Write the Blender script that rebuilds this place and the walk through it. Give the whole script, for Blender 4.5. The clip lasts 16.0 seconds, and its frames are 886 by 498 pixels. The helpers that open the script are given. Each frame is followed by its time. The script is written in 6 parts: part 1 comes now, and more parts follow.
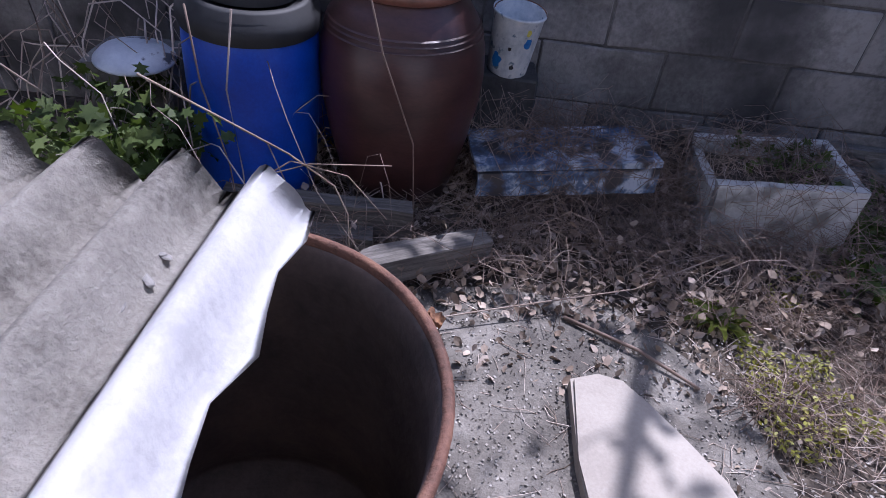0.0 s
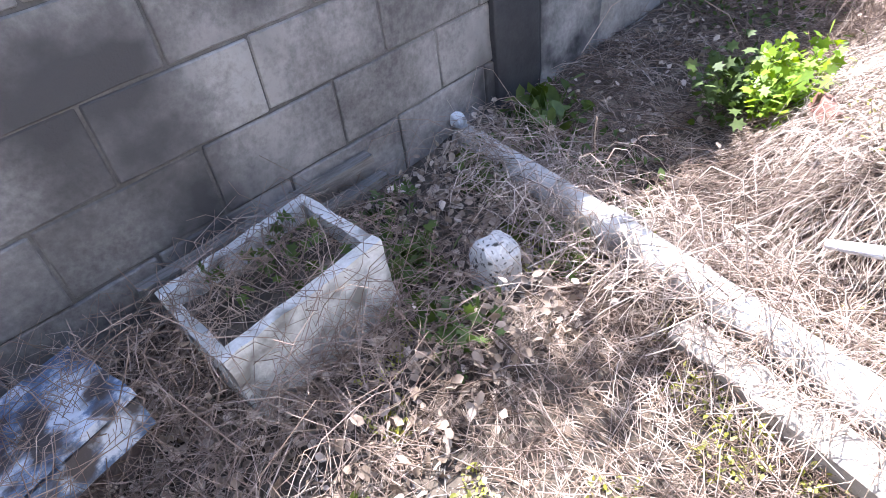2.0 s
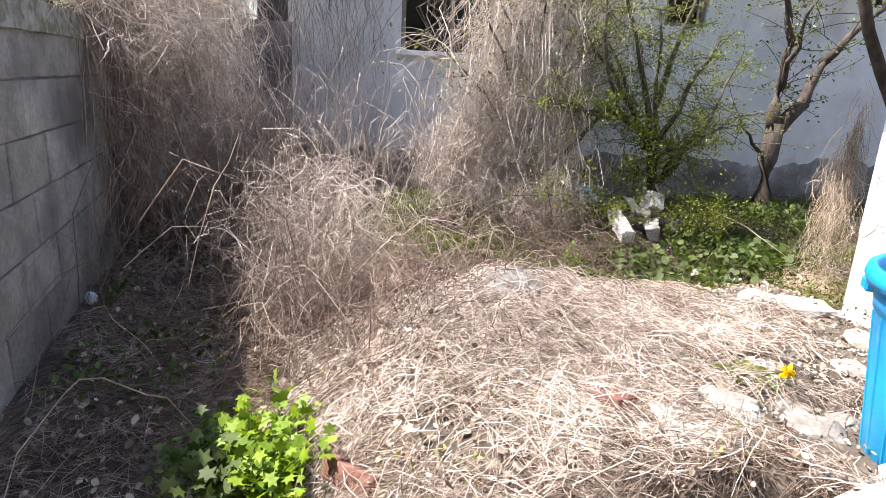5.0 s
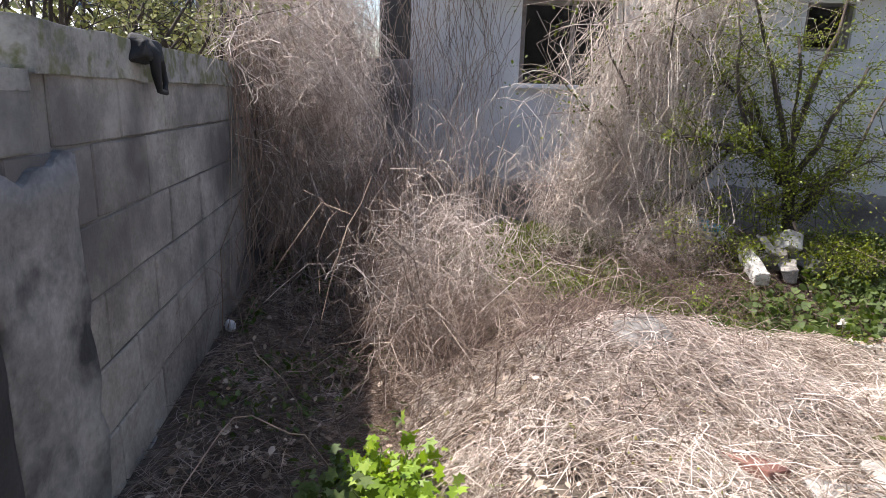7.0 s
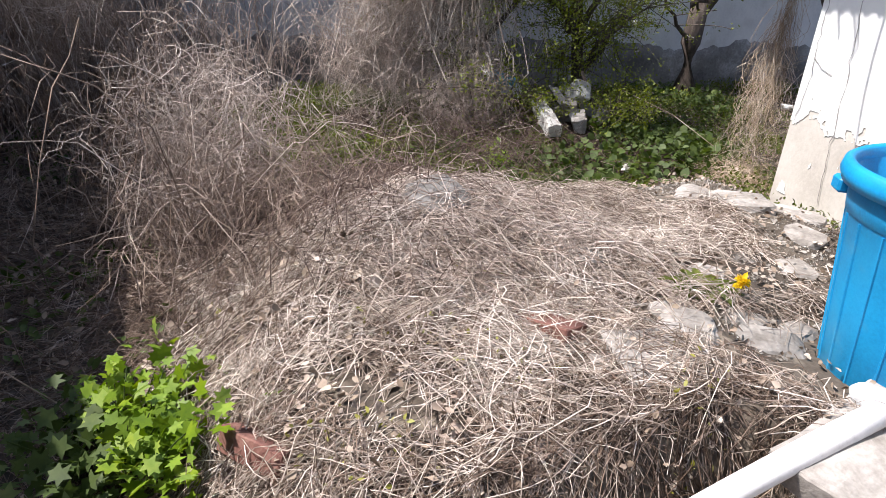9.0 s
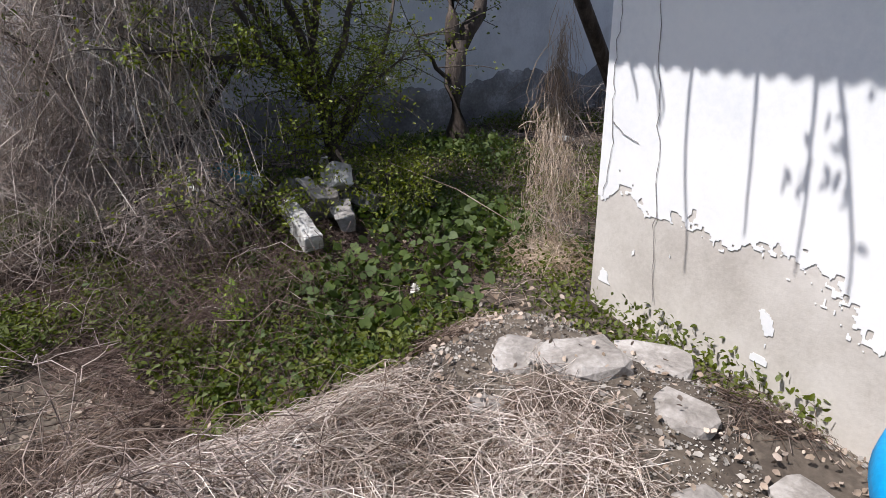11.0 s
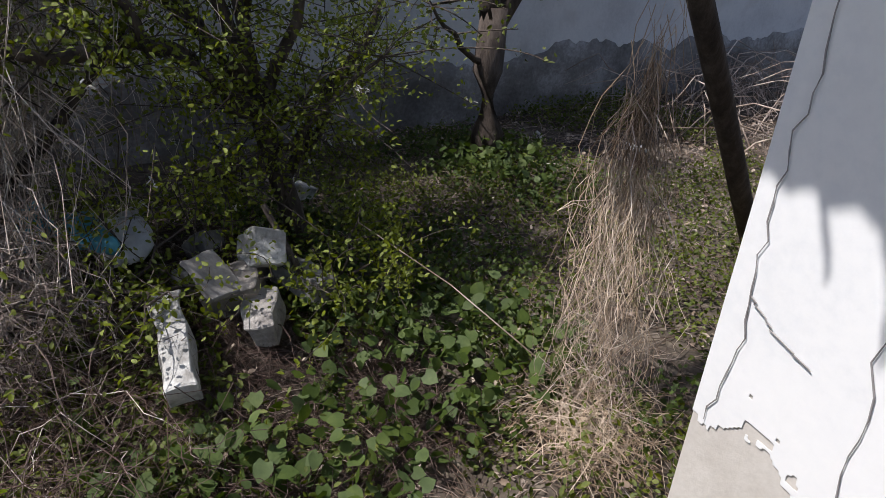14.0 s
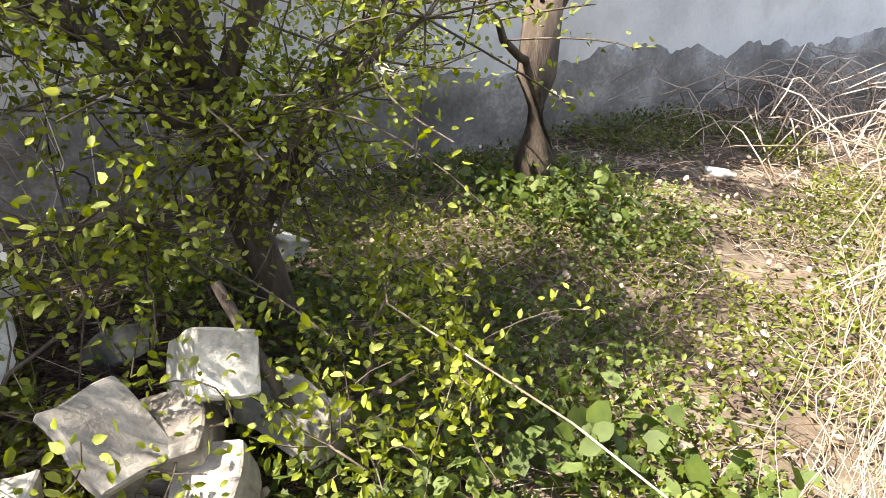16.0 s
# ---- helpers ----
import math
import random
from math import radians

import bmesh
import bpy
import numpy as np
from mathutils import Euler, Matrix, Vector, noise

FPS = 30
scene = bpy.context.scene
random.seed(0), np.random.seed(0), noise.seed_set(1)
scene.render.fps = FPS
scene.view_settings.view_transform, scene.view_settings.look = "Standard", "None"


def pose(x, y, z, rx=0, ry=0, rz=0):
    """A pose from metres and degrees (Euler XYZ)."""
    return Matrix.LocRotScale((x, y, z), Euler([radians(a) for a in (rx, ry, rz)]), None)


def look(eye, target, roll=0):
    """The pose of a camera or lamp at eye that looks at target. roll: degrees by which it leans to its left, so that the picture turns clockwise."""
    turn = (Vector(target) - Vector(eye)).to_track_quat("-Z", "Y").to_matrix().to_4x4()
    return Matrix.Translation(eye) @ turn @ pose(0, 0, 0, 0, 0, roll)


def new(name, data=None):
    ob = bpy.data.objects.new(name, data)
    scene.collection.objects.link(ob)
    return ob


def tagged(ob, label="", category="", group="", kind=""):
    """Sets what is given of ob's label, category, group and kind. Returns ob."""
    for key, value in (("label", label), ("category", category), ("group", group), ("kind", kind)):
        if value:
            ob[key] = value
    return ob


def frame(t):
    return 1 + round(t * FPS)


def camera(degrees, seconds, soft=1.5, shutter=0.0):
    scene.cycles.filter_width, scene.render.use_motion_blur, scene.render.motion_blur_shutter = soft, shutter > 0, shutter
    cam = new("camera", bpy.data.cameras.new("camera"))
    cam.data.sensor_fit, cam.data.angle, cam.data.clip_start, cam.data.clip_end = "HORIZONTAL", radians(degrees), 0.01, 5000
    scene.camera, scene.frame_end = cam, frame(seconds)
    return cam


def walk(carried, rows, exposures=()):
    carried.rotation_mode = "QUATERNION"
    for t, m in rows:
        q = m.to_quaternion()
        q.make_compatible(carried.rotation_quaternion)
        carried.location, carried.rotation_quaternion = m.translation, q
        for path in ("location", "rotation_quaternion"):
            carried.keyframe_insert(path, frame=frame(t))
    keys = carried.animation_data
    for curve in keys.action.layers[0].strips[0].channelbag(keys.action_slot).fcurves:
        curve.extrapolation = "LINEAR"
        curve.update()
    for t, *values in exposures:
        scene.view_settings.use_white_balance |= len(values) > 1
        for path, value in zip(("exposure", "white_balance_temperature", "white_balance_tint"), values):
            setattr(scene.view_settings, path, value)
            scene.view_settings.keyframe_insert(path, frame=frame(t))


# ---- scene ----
cam = camera(70.9, 16.0, soft=0.6)
PATH = [
    (0, (-0.062, 0.449, 1.199), (-0.04, 1.994, -0.071), 6.7),
    (0.5, (-0.007, 0.505, 1.219), (0.065, 2.091, 0.002), 3.1),
    (1, (0.061, 0.752, 1.175), (0.45, 2.238, -0.105), 5.5),
    (1.5, (0.251, 0.952, 1.227), (0.89, 2.334, -0.07), 0.3),
    (2, (0.56, 1.088, 1.186), (1.556, 2.245, -0.106), -8.4),
    (2.3, (0.601, 1.109, 1.181), (1.847, 2.069, -0.054), -8.0),
    (2.5, (0.641, 1.307, 1.116), (2.118, 1.969, -0.058), -2.9),
    (2.7, (0.673, 1.399, 1.118), (2.319, 1.774, 0.046), -0.2),
    (3, (0.681, 1.466, 1.135), (2.402, 1.606, 0.126), -2.2),
    (3.5, (0.777, 1.588, 1.157), (2.573, 1.511, 0.28), 1.6),
    (4, (0.951, 1.612, 1.156), (2.803, 1.405, 0.431), 2.2),
    (4.5, (1.047, 1.605, 1.173), (2.904, 1.149, 0.587), 2.5),
    (4.7, (1.107, 1.638, 1.152), (2.95, 1.074, 0.619), 3.0),
    (6.8, (1.134, 1.777, 1.211), (3.027, 1.35, 0.726), 3.1),
    (7, (1.151, 1.764, 1.216), (3.08, 1.527, 0.746), 1.9),
    (7.5, (1.085, 1.788, 1.265), (3.041, 1.799, 0.851), 2.9),
    (8, (1.089, 1.787, 1.233), (3.005, 1.582, 0.696), 2.0),
    (8.5, (1.211, 1.741, 1.182), (2.933, 1.079, 0.411), 2.2),
    (9, (1.419, 1.581, 1.106), (3.06, 0.8, 0.271), 3.1),
    (9.5, (1.573, 1.43, 1.158), (3.147, 0.533, 0.31), -1.1),
    (10, (1.814, 1.295, 1.129), (3.252, 0.158, 0.332), 3.2),
    (10.1, (1.862, 1.281, 1.128), (3.29, 0.12, 0.346), 2.1),
    (10.2, (1.922, 1.231, 1.133), (3.338, 0.058, 0.347), 0.4),
    (12.3, (2.545, 0.316, 1.415), (3.737, -1.1, 0.657), 0.8),
    (12.5, (2.6, 0.252, 1.417), (3.781, -1.149, 0.614), -0.3),
    (13, (2.772, 0.005, 1.39), (4.134, -1.243, 0.622), -0.3),
    (13.5, (2.914, -0.181, 1.37), (4.266, -1.373, 0.503), -0.1),
    (14, (3.123, -0.311, 1.353), (4.474, -1.428, 0.389), 1.8),
    (14.5, (3.287, -0.393, 1.259), (4.787, -1.31, 0.305), 1.2),
    (15, (3.448, -0.523, 1.147), (5.068, -1.36, 0.325), 0.1),
    (15.5, (3.72, -0.611, 1.071), (5.222, -1.699, 0.323), -0.7),
    (16, (3.92, -0.696, 1.012), (5.288, -1.88, 0.159), 0.5),
]
EXPO = [
    (0.0, 0.5, 5350, 26), (1.0, 1.3, 5450, 26), (1.5, 2.15, 5600, 20), (2.0, 2.45, 5750, 16), (2.5, 2.1, 5900, 16), (3.0, 1.5, 6050, 14), (3.5, 1.25, 6200, 14),
    (4.7, 1.6, 6500, 13), (6.8, 1.1, 6500, 14), (7.0, 1.2, 6400, 14), (7.4, 1.55, 6200, 14), (8.0, 1.45, 6300, 14), (8.5, 1.35, 6100, 14), (9.0, 0.8, 6250, 14), (9.5, 0.6, 6250, 14), (10.0, 0.3, 6100, 14), (10.2, 0.3, 6100, 14), (12.3, 0.2, 5900, 14), (13.5, 0.05, 5900, 14),
    (14.5, 0.7, 6500, 13), (15.5, 2.15, 7100, 12), (16.0, 2.35, 7400, 10),
]
walk(cam, [(t, look(eye, target, roll)) for t, eye, target, roll in PATH], EXPO)

# ---- light ----
SUN_TO = Vector((0.40, 0.78, 1.40)).normalized()
world = bpy.data.worlds.new("sky")
scene.world = world
world.use_nodes = True
sky = world.node_tree.nodes.new("ShaderNodeTexSky")
sky.sky_type = "NISHITA"
sky.sun_disc = False
sky.sun_elevation = math.asin(SUN_TO.z)
sky.sun_rotation = math.atan2(SUN_TO.x, SUN_TO.y)
sky.air_density, sky.dust_density = 1.2, 2.0
world.node_tree.links.new(sky.outputs[0], world.node_tree.nodes["Background"].inputs[0])
world.node_tree.nodes["Background"].inputs[1].default_value = 0.115
sun = new("sun", bpy.data.lights.new("sun", "SUN"))
sun.data.energy, sun.data.angle, sun.data.color = 5.0, radians(0.6), (1.0, 0.95, 0.87)
sun.matrix_world = look(SUN_TO * 30, (0, 0, 0))


# ---- materials ----
def mat(name, colors, scale=8.0, rough=0.85, bump=0.3, fine=90.0, metal=0.0, stops=None, spots=None, vary=0.0, vary_kind="", stretch=None, trans=0.0, world_space=False):
    """A node material: noise at two scales between colours, optional dark or pale spots, variation by piece or island, and a bump."""
    m = bpy.data.materials.new(name)
    m.use_nodes = True
    t = m.node_tree
    n, l = t.nodes, t.links
    b = n["Principled BSDF"]
    b.inputs["Roughness"].default_value, b.inputs["Metallic"].default_value = rough, metal
    co = n.new("ShaderNodeTexCoord")
    src = n.new("ShaderNodeNewGeometry").outputs["Position"] if world_space else co.outputs["Object"]
    if stretch:
        mp = n.new("ShaderNodeMapping")
        mp.inputs["Scale"].default_value = stretch
        l.new(src, mp.inputs["Vector"])
        src = mp.outputs[0]
    big, small = n.new("ShaderNodeTexNoise"), n.new("ShaderNodeTexNoise")
    for x, s, d in ((big, scale, 5), (small, fine, 4)):
        x.inputs["Scale"].default_value, x.inputs["Detail"].default_value, x.inputs["Roughness"].default_value = s, d, 0.65
        l.new(src, x.inputs["Vector"])
    mix = n.new("ShaderNodeMath")
    mix.operation = "MULTIPLY_ADD"
    mix.inputs[1].default_value, mix.inputs[2].default_value = 0.35, -0.17
    l.new(small.outputs[0], mix.inputs[0])
    add = n.new("ShaderNodeMath")
    l.new(big.outputs[0], add.inputs[0])
    l.new(mix.outputs[0], add.inputs[1])
    ramp = n.new("ShaderNodeValToRGB")
    els = ramp.color_ramp.elements
    stops = stops or [0.3 + 0.4 * i / max(1, len(colors) - 1) for i in range(len(colors))]
    while len(els) < len(colors):
        els.new(0.5)
    for e, p, c in zip(els, stops, colors):
        e.position, e.color = p, (*c, 1)
    l.new(add.outputs[0], ramp.inputs[0])
    out = ramp.outputs[0]
    if spots:
        sc, lo, hi, col = spots
        sp = n.new("ShaderNodeTexNoise")
        sp.inputs["Scale"].default_value, sp.inputs["Detail"].default_value = sc, 6
        l.new(src, sp.inputs["Vector"])
        mr = n.new("ShaderNodeMapRange")
        mr.inputs["From Min"].default_value, mr.inputs["From Max"].default_value = lo, hi
        l.new(sp.outputs[0], mr.inputs["Value"])
        mx = n.new("ShaderNodeMixRGB")
        mx.inputs[2].default_value = (*col, 1)
        l.new(mr.outputs[0], mx.inputs[0])
        l.new(out, mx.inputs[1])
        out = mx.outputs[0]
    if vary:
        if vary_kind == "island":
            rnd = n.new("ShaderNodeNewGeometry").outputs["Random Per Island"]
        else:
            rnd = n.new("ShaderNodeObjectInfo").outputs["Random"]
        mr = n.new("ShaderNodeMapRange")
        mr.inputs["To Min"].default_value, mr.inputs["To Max"].default_value = 1 - vary, 1 + vary
        l.new(rnd, mr.inputs["Value"])
        hs = n.new("ShaderNodeHueSaturation")
        l.new(mr.outputs[0], hs.inputs["Value"])
        sm = n.new("ShaderNodeMapRange")
        sm.inputs["To Min"].default_value, sm.inputs["To Max"].default_value = 1 + vary * 0.5, 1 - vary * 0.5
        l.new(rnd, sm.inputs["Value"])
        l.new(sm.outputs[0], hs.inputs["Saturation"])
        l.new(out, hs.inputs["Color"])
        out = hs.outputs[0]
    l.new(out, b.inputs["Base Color"])
    if bump:
        bp = n.new("ShaderNodeBump")
        bp.inputs["Strength"].default_value, bp.inputs["Distance"].default_value = bump, 0.01
        l.new(add.outputs[0], bp.inputs["Height"])
        l.new(bp.outputs[0], b.inputs["Normal"])
    if trans:
        tr = n.new("ShaderNodeBsdfTranslucent")
        l.new(out, tr.inputs["Color"])
        ms = n.new("ShaderNodeMixShader")
        ms.inputs[0].default_value = trans
        l.new(b.outputs[0], ms.inputs[1])
        l.new(tr.outputs[0], ms.inputs[2])
        l.new(ms.outputs[0], n["Material Output"].inputs["Surface"])
    return m


M = {}
M["soil"] = mat("soil", [(0.03, 0.022, 0.017), (0.07, 0.054, 0.04), (0.13, 0.105, 0.08)], 3.0, 0.95, 0.8, 60, spots=(14, 0.55, 0.7, (0.2, 0.165, 0.125)))
M["concrete_pad"] = mat("concrete_pad", [(0.06, 0.053, 0.045), (0.14, 0.125, 0.106), (0.25, 0.228, 0.198)], 5.0, 0.9, 1.0, 130, spots=(8, 0.5, 0.66, (0.1, 0.088, 0.075)))
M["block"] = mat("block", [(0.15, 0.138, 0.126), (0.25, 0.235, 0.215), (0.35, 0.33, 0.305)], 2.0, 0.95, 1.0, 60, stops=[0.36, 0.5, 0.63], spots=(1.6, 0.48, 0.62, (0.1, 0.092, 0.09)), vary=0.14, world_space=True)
M["block_dark"] = mat("block_dark", [(0.09, 0.083, 0.077), (0.17, 0.158, 0.148), (0.26, 0.243, 0.227)], 2.0, 0.95, 1.0, 60, stops=[0.36, 0.5, 0.63], spots=(1.6, 0.48, 0.62, (0.05, 0.047, 0.046)), vary=0.16, world_space=True)
M["mortar"] = mat("mortar", [(0.05, 0.047, 0.043), (0.1, 0.094, 0.087), (0.17, 0.16, 0.148)], 3.0, 0.95, 0.6, 90)
M["cement"] = mat("cement", [(0.13, 0.122, 0.115), (0.22, 0.21, 0.195), (0.3, 0.285, 0.265)], 2.2, 0.95, 0.7, 60, spots=(2.2, 0.5, 0.62, (0.07, 0.066, 0.066)), world_space=True)
M["tar"] = mat("tar", [(0.018, 0.018, 0.02), (0.04, 0.04, 0.042)], 6, 0.8, 0.5, 80)
M["stand_dark"] = mat("stand_dark", [(0.02, 0.02, 0.021), (0.045, 0.044, 0.043), (0.1, 0.096, 0.093)], 4, 0.85, 0.6, 70)
M["cap"] = mat("cap", [(0.12, 0.115, 0.1), (0.25, 0.24, 0.22), (0.36, 0.34, 0.31)], 6, 0.95, 0.8, 70, spots=(18, 0.5, 0.62, (0.13, 0.13, 0.07)))
M["pilaster"] = mat("pilaster", [(0.09, 0.088, 0.085), (0.18, 0.175, 0.17), (0.3, 0.29, 0.28)], 4, 0.95, 1.0, 45, spots=(6, 0.5, 0.68, (0.03, 0.03, 0.032)))
M["plaster_white"] = mat("plaster_white", [(0.68, 0.685, 0.69), (0.77, 0.765, 0.755), (0.81, 0.8, 0.78)], 1.2, 0.8, 0.12, 40)
M["plaster_bare"] = mat("plaster_bare", [(0.42, 0.38, 0.335), (0.52, 0.48, 0.43), (0.6, 0.56, 0.51)], 3, 0.9, 0.3, 60)
M["plaster_grey"] = mat("plaster_grey", [(0.46, 0.465, 0.48), (0.58, 0.585, 0.6), (0.66, 0.66, 0.66)], 1.5, 0.85, 0.2, 50, spots=(2.5, 0.58, 0.8, (0.34, 0.33, 0.325)))
M["plaster_dark"] = mat("plaster_dark", [(0.1, 0.092, 0.086), (0.19, 0.178, 0.17), (0.36, 0.35, 0.345)], 2.0, 0.9, 0.4, 50, stops=[0.32, 0.5, 0.66])
M["painted_gloom"] = mat("painted_gloom", [(0.012, 0.012, 0.013), (0.03, 0.028, 0.027)], 3, 0.7, 0.1, 40)


# ---- mesh tools ----
def obj(name, bm, material, parent=None, label="", smooth=False):
    me = bpy.data.meshes.new(name)
    bm.to_mesh(me)
    bm.free()
    for p in me.polygons:
        p.use_smooth = smooth
    if material:
        me.materials.append(material)
    ob = new(name, me)
    if parent:
        ob.parent = parent
    if label:
        ob["label"] = label
    return ob


def part(name, bm, material, parent, label="", smooth=False):
    return obj(name, bm, material, parent, label, smooth)


def box(sx, sy, sz, bevel=0.0, at=(0, 0, 0), seg=1):
    bm = bmesh.new()
    bmesh.ops.create_cube(bm, size=1.0)
    bmesh.ops.scale(bm, vec=(sx, sy, sz), verts=bm.verts)
    if bevel:
        bmesh.ops.bevel(bm, geom=bm.edges[:], offset=bevel, segments=seg, affect="EDGES")
    bmesh.ops.translate(bm, vec=at, verts=bm.verts)
    return bm


def rough_up(bm, amount, size, seed=0):
    for v in bm.verts:
        v.co += noise.noise_vector(v.co * size + Vector((seed, seed * 1.7, -seed))) * amount
    return bm


def rough_box(sx, sy, sz, cuts, amount, size, seed=0, bevel=0.0):
    bm = box(sx, sy, sz, bevel)
    bmesh.ops.subdivide_edges(bm, edges=bm.edges[:], cuts=cuts, use_grid_fill=True)
    return rough_up(bm, amount, size, seed)


def lathe(profile, seg=40, cap=False):
    """A turned shape from (radius, height) pairs."""
    bm = bmesh.new()
    rings = []
    for r, z in profile:
        rings.append([bm.verts.new((r * math.cos(2 * math.pi * i / seg), r * math.sin(2 * math.pi * i / seg), z)) for i in range(seg)])
    for a, b in zip(rings, rings[1:]):
        for i in range(seg):
            bm.faces.new((a[i], a[(i + 1) % seg], b[(i + 1) % seg], b[i]))
    if cap:
        bm.faces.new(rings[0][::-1])
        bm.faces.new(rings[-1])
    return bm


def tubes_mesh(name, pts, radii, sides=3):
    """One mesh of many tubes. pts: n x k x 3; radii: n or n x k."""
    pts = np.asarray(pts, float)
    n, k, _ = pts.shape
    radii = np.asarray(radii, float)
    if radii.ndim == 1:
        radii = radii[:, None] * np.linspace(1.0, 0.55, k)[None]
    tan = np.gradient(pts, axis=1)
    tan /= np.linalg.norm(tan, axis=2, keepdims=True) + 1e-9
    ref = np.where(np.abs(tan[:, :, 2:3]) > 0.9, np.array([1.0, 0, 0]), np.array([0, 0, 1.0]))
    u = np.cross(tan, ref)
    u /= np.linalg.norm(u, axis=2, keepdims=True) + 1e-9
    w = np.cross(tan, u)
    ang = np.arange(sides) * 2 * np.pi / sides
    v = pts[:, :, None] + radii[:, :, None, None] * (np.cos(ang)[None, None, :, None] * u[:, :, None] + np.sin(ang)[None, None, :, None] * w[:, :, None])
    idx = np.arange(n * k * sides).reshape(n, k, sides)
    a, b = idx[:, :-1], idx[:, 1:]
    f = np.stack([a, np.roll(a, -1, 2), np.roll(b, -1, 2), b], -1).reshape(-1, 4)
    return quads_mesh(name, v.reshape(-1, 3), f)


def quads_mesh(name, v, f):
    me = bpy.data.meshes.new(name)
    me.vertices.add(len(v))
    me.vertices.foreach_set("co", np.asarray(v, np.float32).ravel())
    f = np.asarray(f, np.int32)
    me.loops.add(f.size)
    me.loops.foreach_set("vertex_index", f.ravel())
    me.polygons.add(len(f))
    me.polygons.foreach_set("loop_start", np.arange(len(f), dtype=np.int32) * f.shape[1])
    me.polygons.foreach_set("loop_total", np.full(len(f), f.shape[1], np.int32))
    me.update(calc_edges=True)
    return me


def link_mesh(name, me, material, parent=None, smooth=False):
    me.materials.append(material)
    if smooth:
        me.polygons.foreach_set("use_smooth", np.ones(len(me.polygons), bool))
    ob = new(name, me)
    if parent:
        ob.parent = parent
    return ob


RNG = np.random.default_rng(7)


def leaves_mesh(name, centers, size, shape="oval", up=0.6, rng=None):
    """One mesh of many small folded leaves. size: a number or one per leaf. up: how far the leaves face the sky."""
    rng = rng or RNG
    c = np.asarray(centers, float)
    n = len(c)
    size = np.broadcast_to(np.asarray(size, float), (n,)) * rng.uniform(0.7, 1.3, n)
    nor = rng.normal(size=(n, 3)) * (1 - up)
    nor[:, 2] += up
    nor /= np.linalg.norm(nor, axis=1, keepdims=True)
    a = rng.normal(size=(n, 3))
    a -= (a * nor).sum(1, keepdims=True) * nor
    a /= np.linalg.norm(a, axis=1, keepdims=True)
    b = np.cross(nor, a)
    if shape == "oval":
        tmpl = np.array([(0, 0, 0), (0.28, 0.25, 0.07), (0.68, 0.24, 0.05), (1, 0, -0.08), (0.68, -0.24, 0.05), (0.28, -0.25, 0.07)])
        faces = [(0, 1, 2, 3), (0, 3, 4, 5)]
    elif shape == "curl":
        tmpl = np.array([(0, 0, 0), (0.3, 0.3, 0.2), (0.75, 0.22, 0.3), (1, 0, 0.12), (0.7, -0.3, -0.02), (0.25, -0.22, 0.1)])
        faces = [(0, 1, 2, 3), (0, 3, 4, 5)]
    elif shape == "heart":
        tmpl = np.array([(0, 0, 0), (-0.12, 0.3, 0.05), (0.25, 0.48, 0.06), (0.62, 0.36, 0.03), (0.95, 0, -0.1), (0.62, -0.36, 0.03), (0.25, -0.48, 0.06), (-0.12, -0.3, 0.05)])
        faces = [(0, 1, 2, 3), (0, 3, 4, 4), (0, 4, 5, 5), (0, 5, 6, 7)]
        faces = [(0, 1, 2, 3), (0, 3, 4, 5), (0, 5, 6, 7)]
    else:  # lobed
        tmpl = np.array([(0, 0, 0), (0.25, 0.12, 0.03), (0.3, 0.45, 0.02), (0.5, 0.2, 0.04), (0.75, 0.38, 0.0), (0.78, 0.12, 0.03), (1, 0, -0.08), (0.78, -0.12, 0.03), (0.75, -0.38, 0), (0.5, -0.2, 0.04), (0.3, -0.45, 0.02), (0.25, -0.12, 0.03)])
        faces = [(0, 1, 2, 3), (0, 3, 4, 5), (0, 5, 6, 7), (0, 7, 8, 9), (0, 9, 10, 11)]
    v = c[:, None] + size[:, None, None] * (tmpl[None, :, 0:1] * a[:, None] + tmpl[None, :, 1:2] * b[:, None] + tmpl[None, :, 2:3] * nor[:, None])
    f = (np.arange(n)[:, None, None] * len(tmpl) + np.array(faces)[None]).reshape(-1, 4)
    return quads_mesh(name, v.reshape(-1, 3), f)


# ---- plan ----
WALL_Y = 2.495


def sstep(a, b, x):
    t = np.clip((x - a) / (b - a), 0, 1)
    return t * t * (3 - 2 * t)


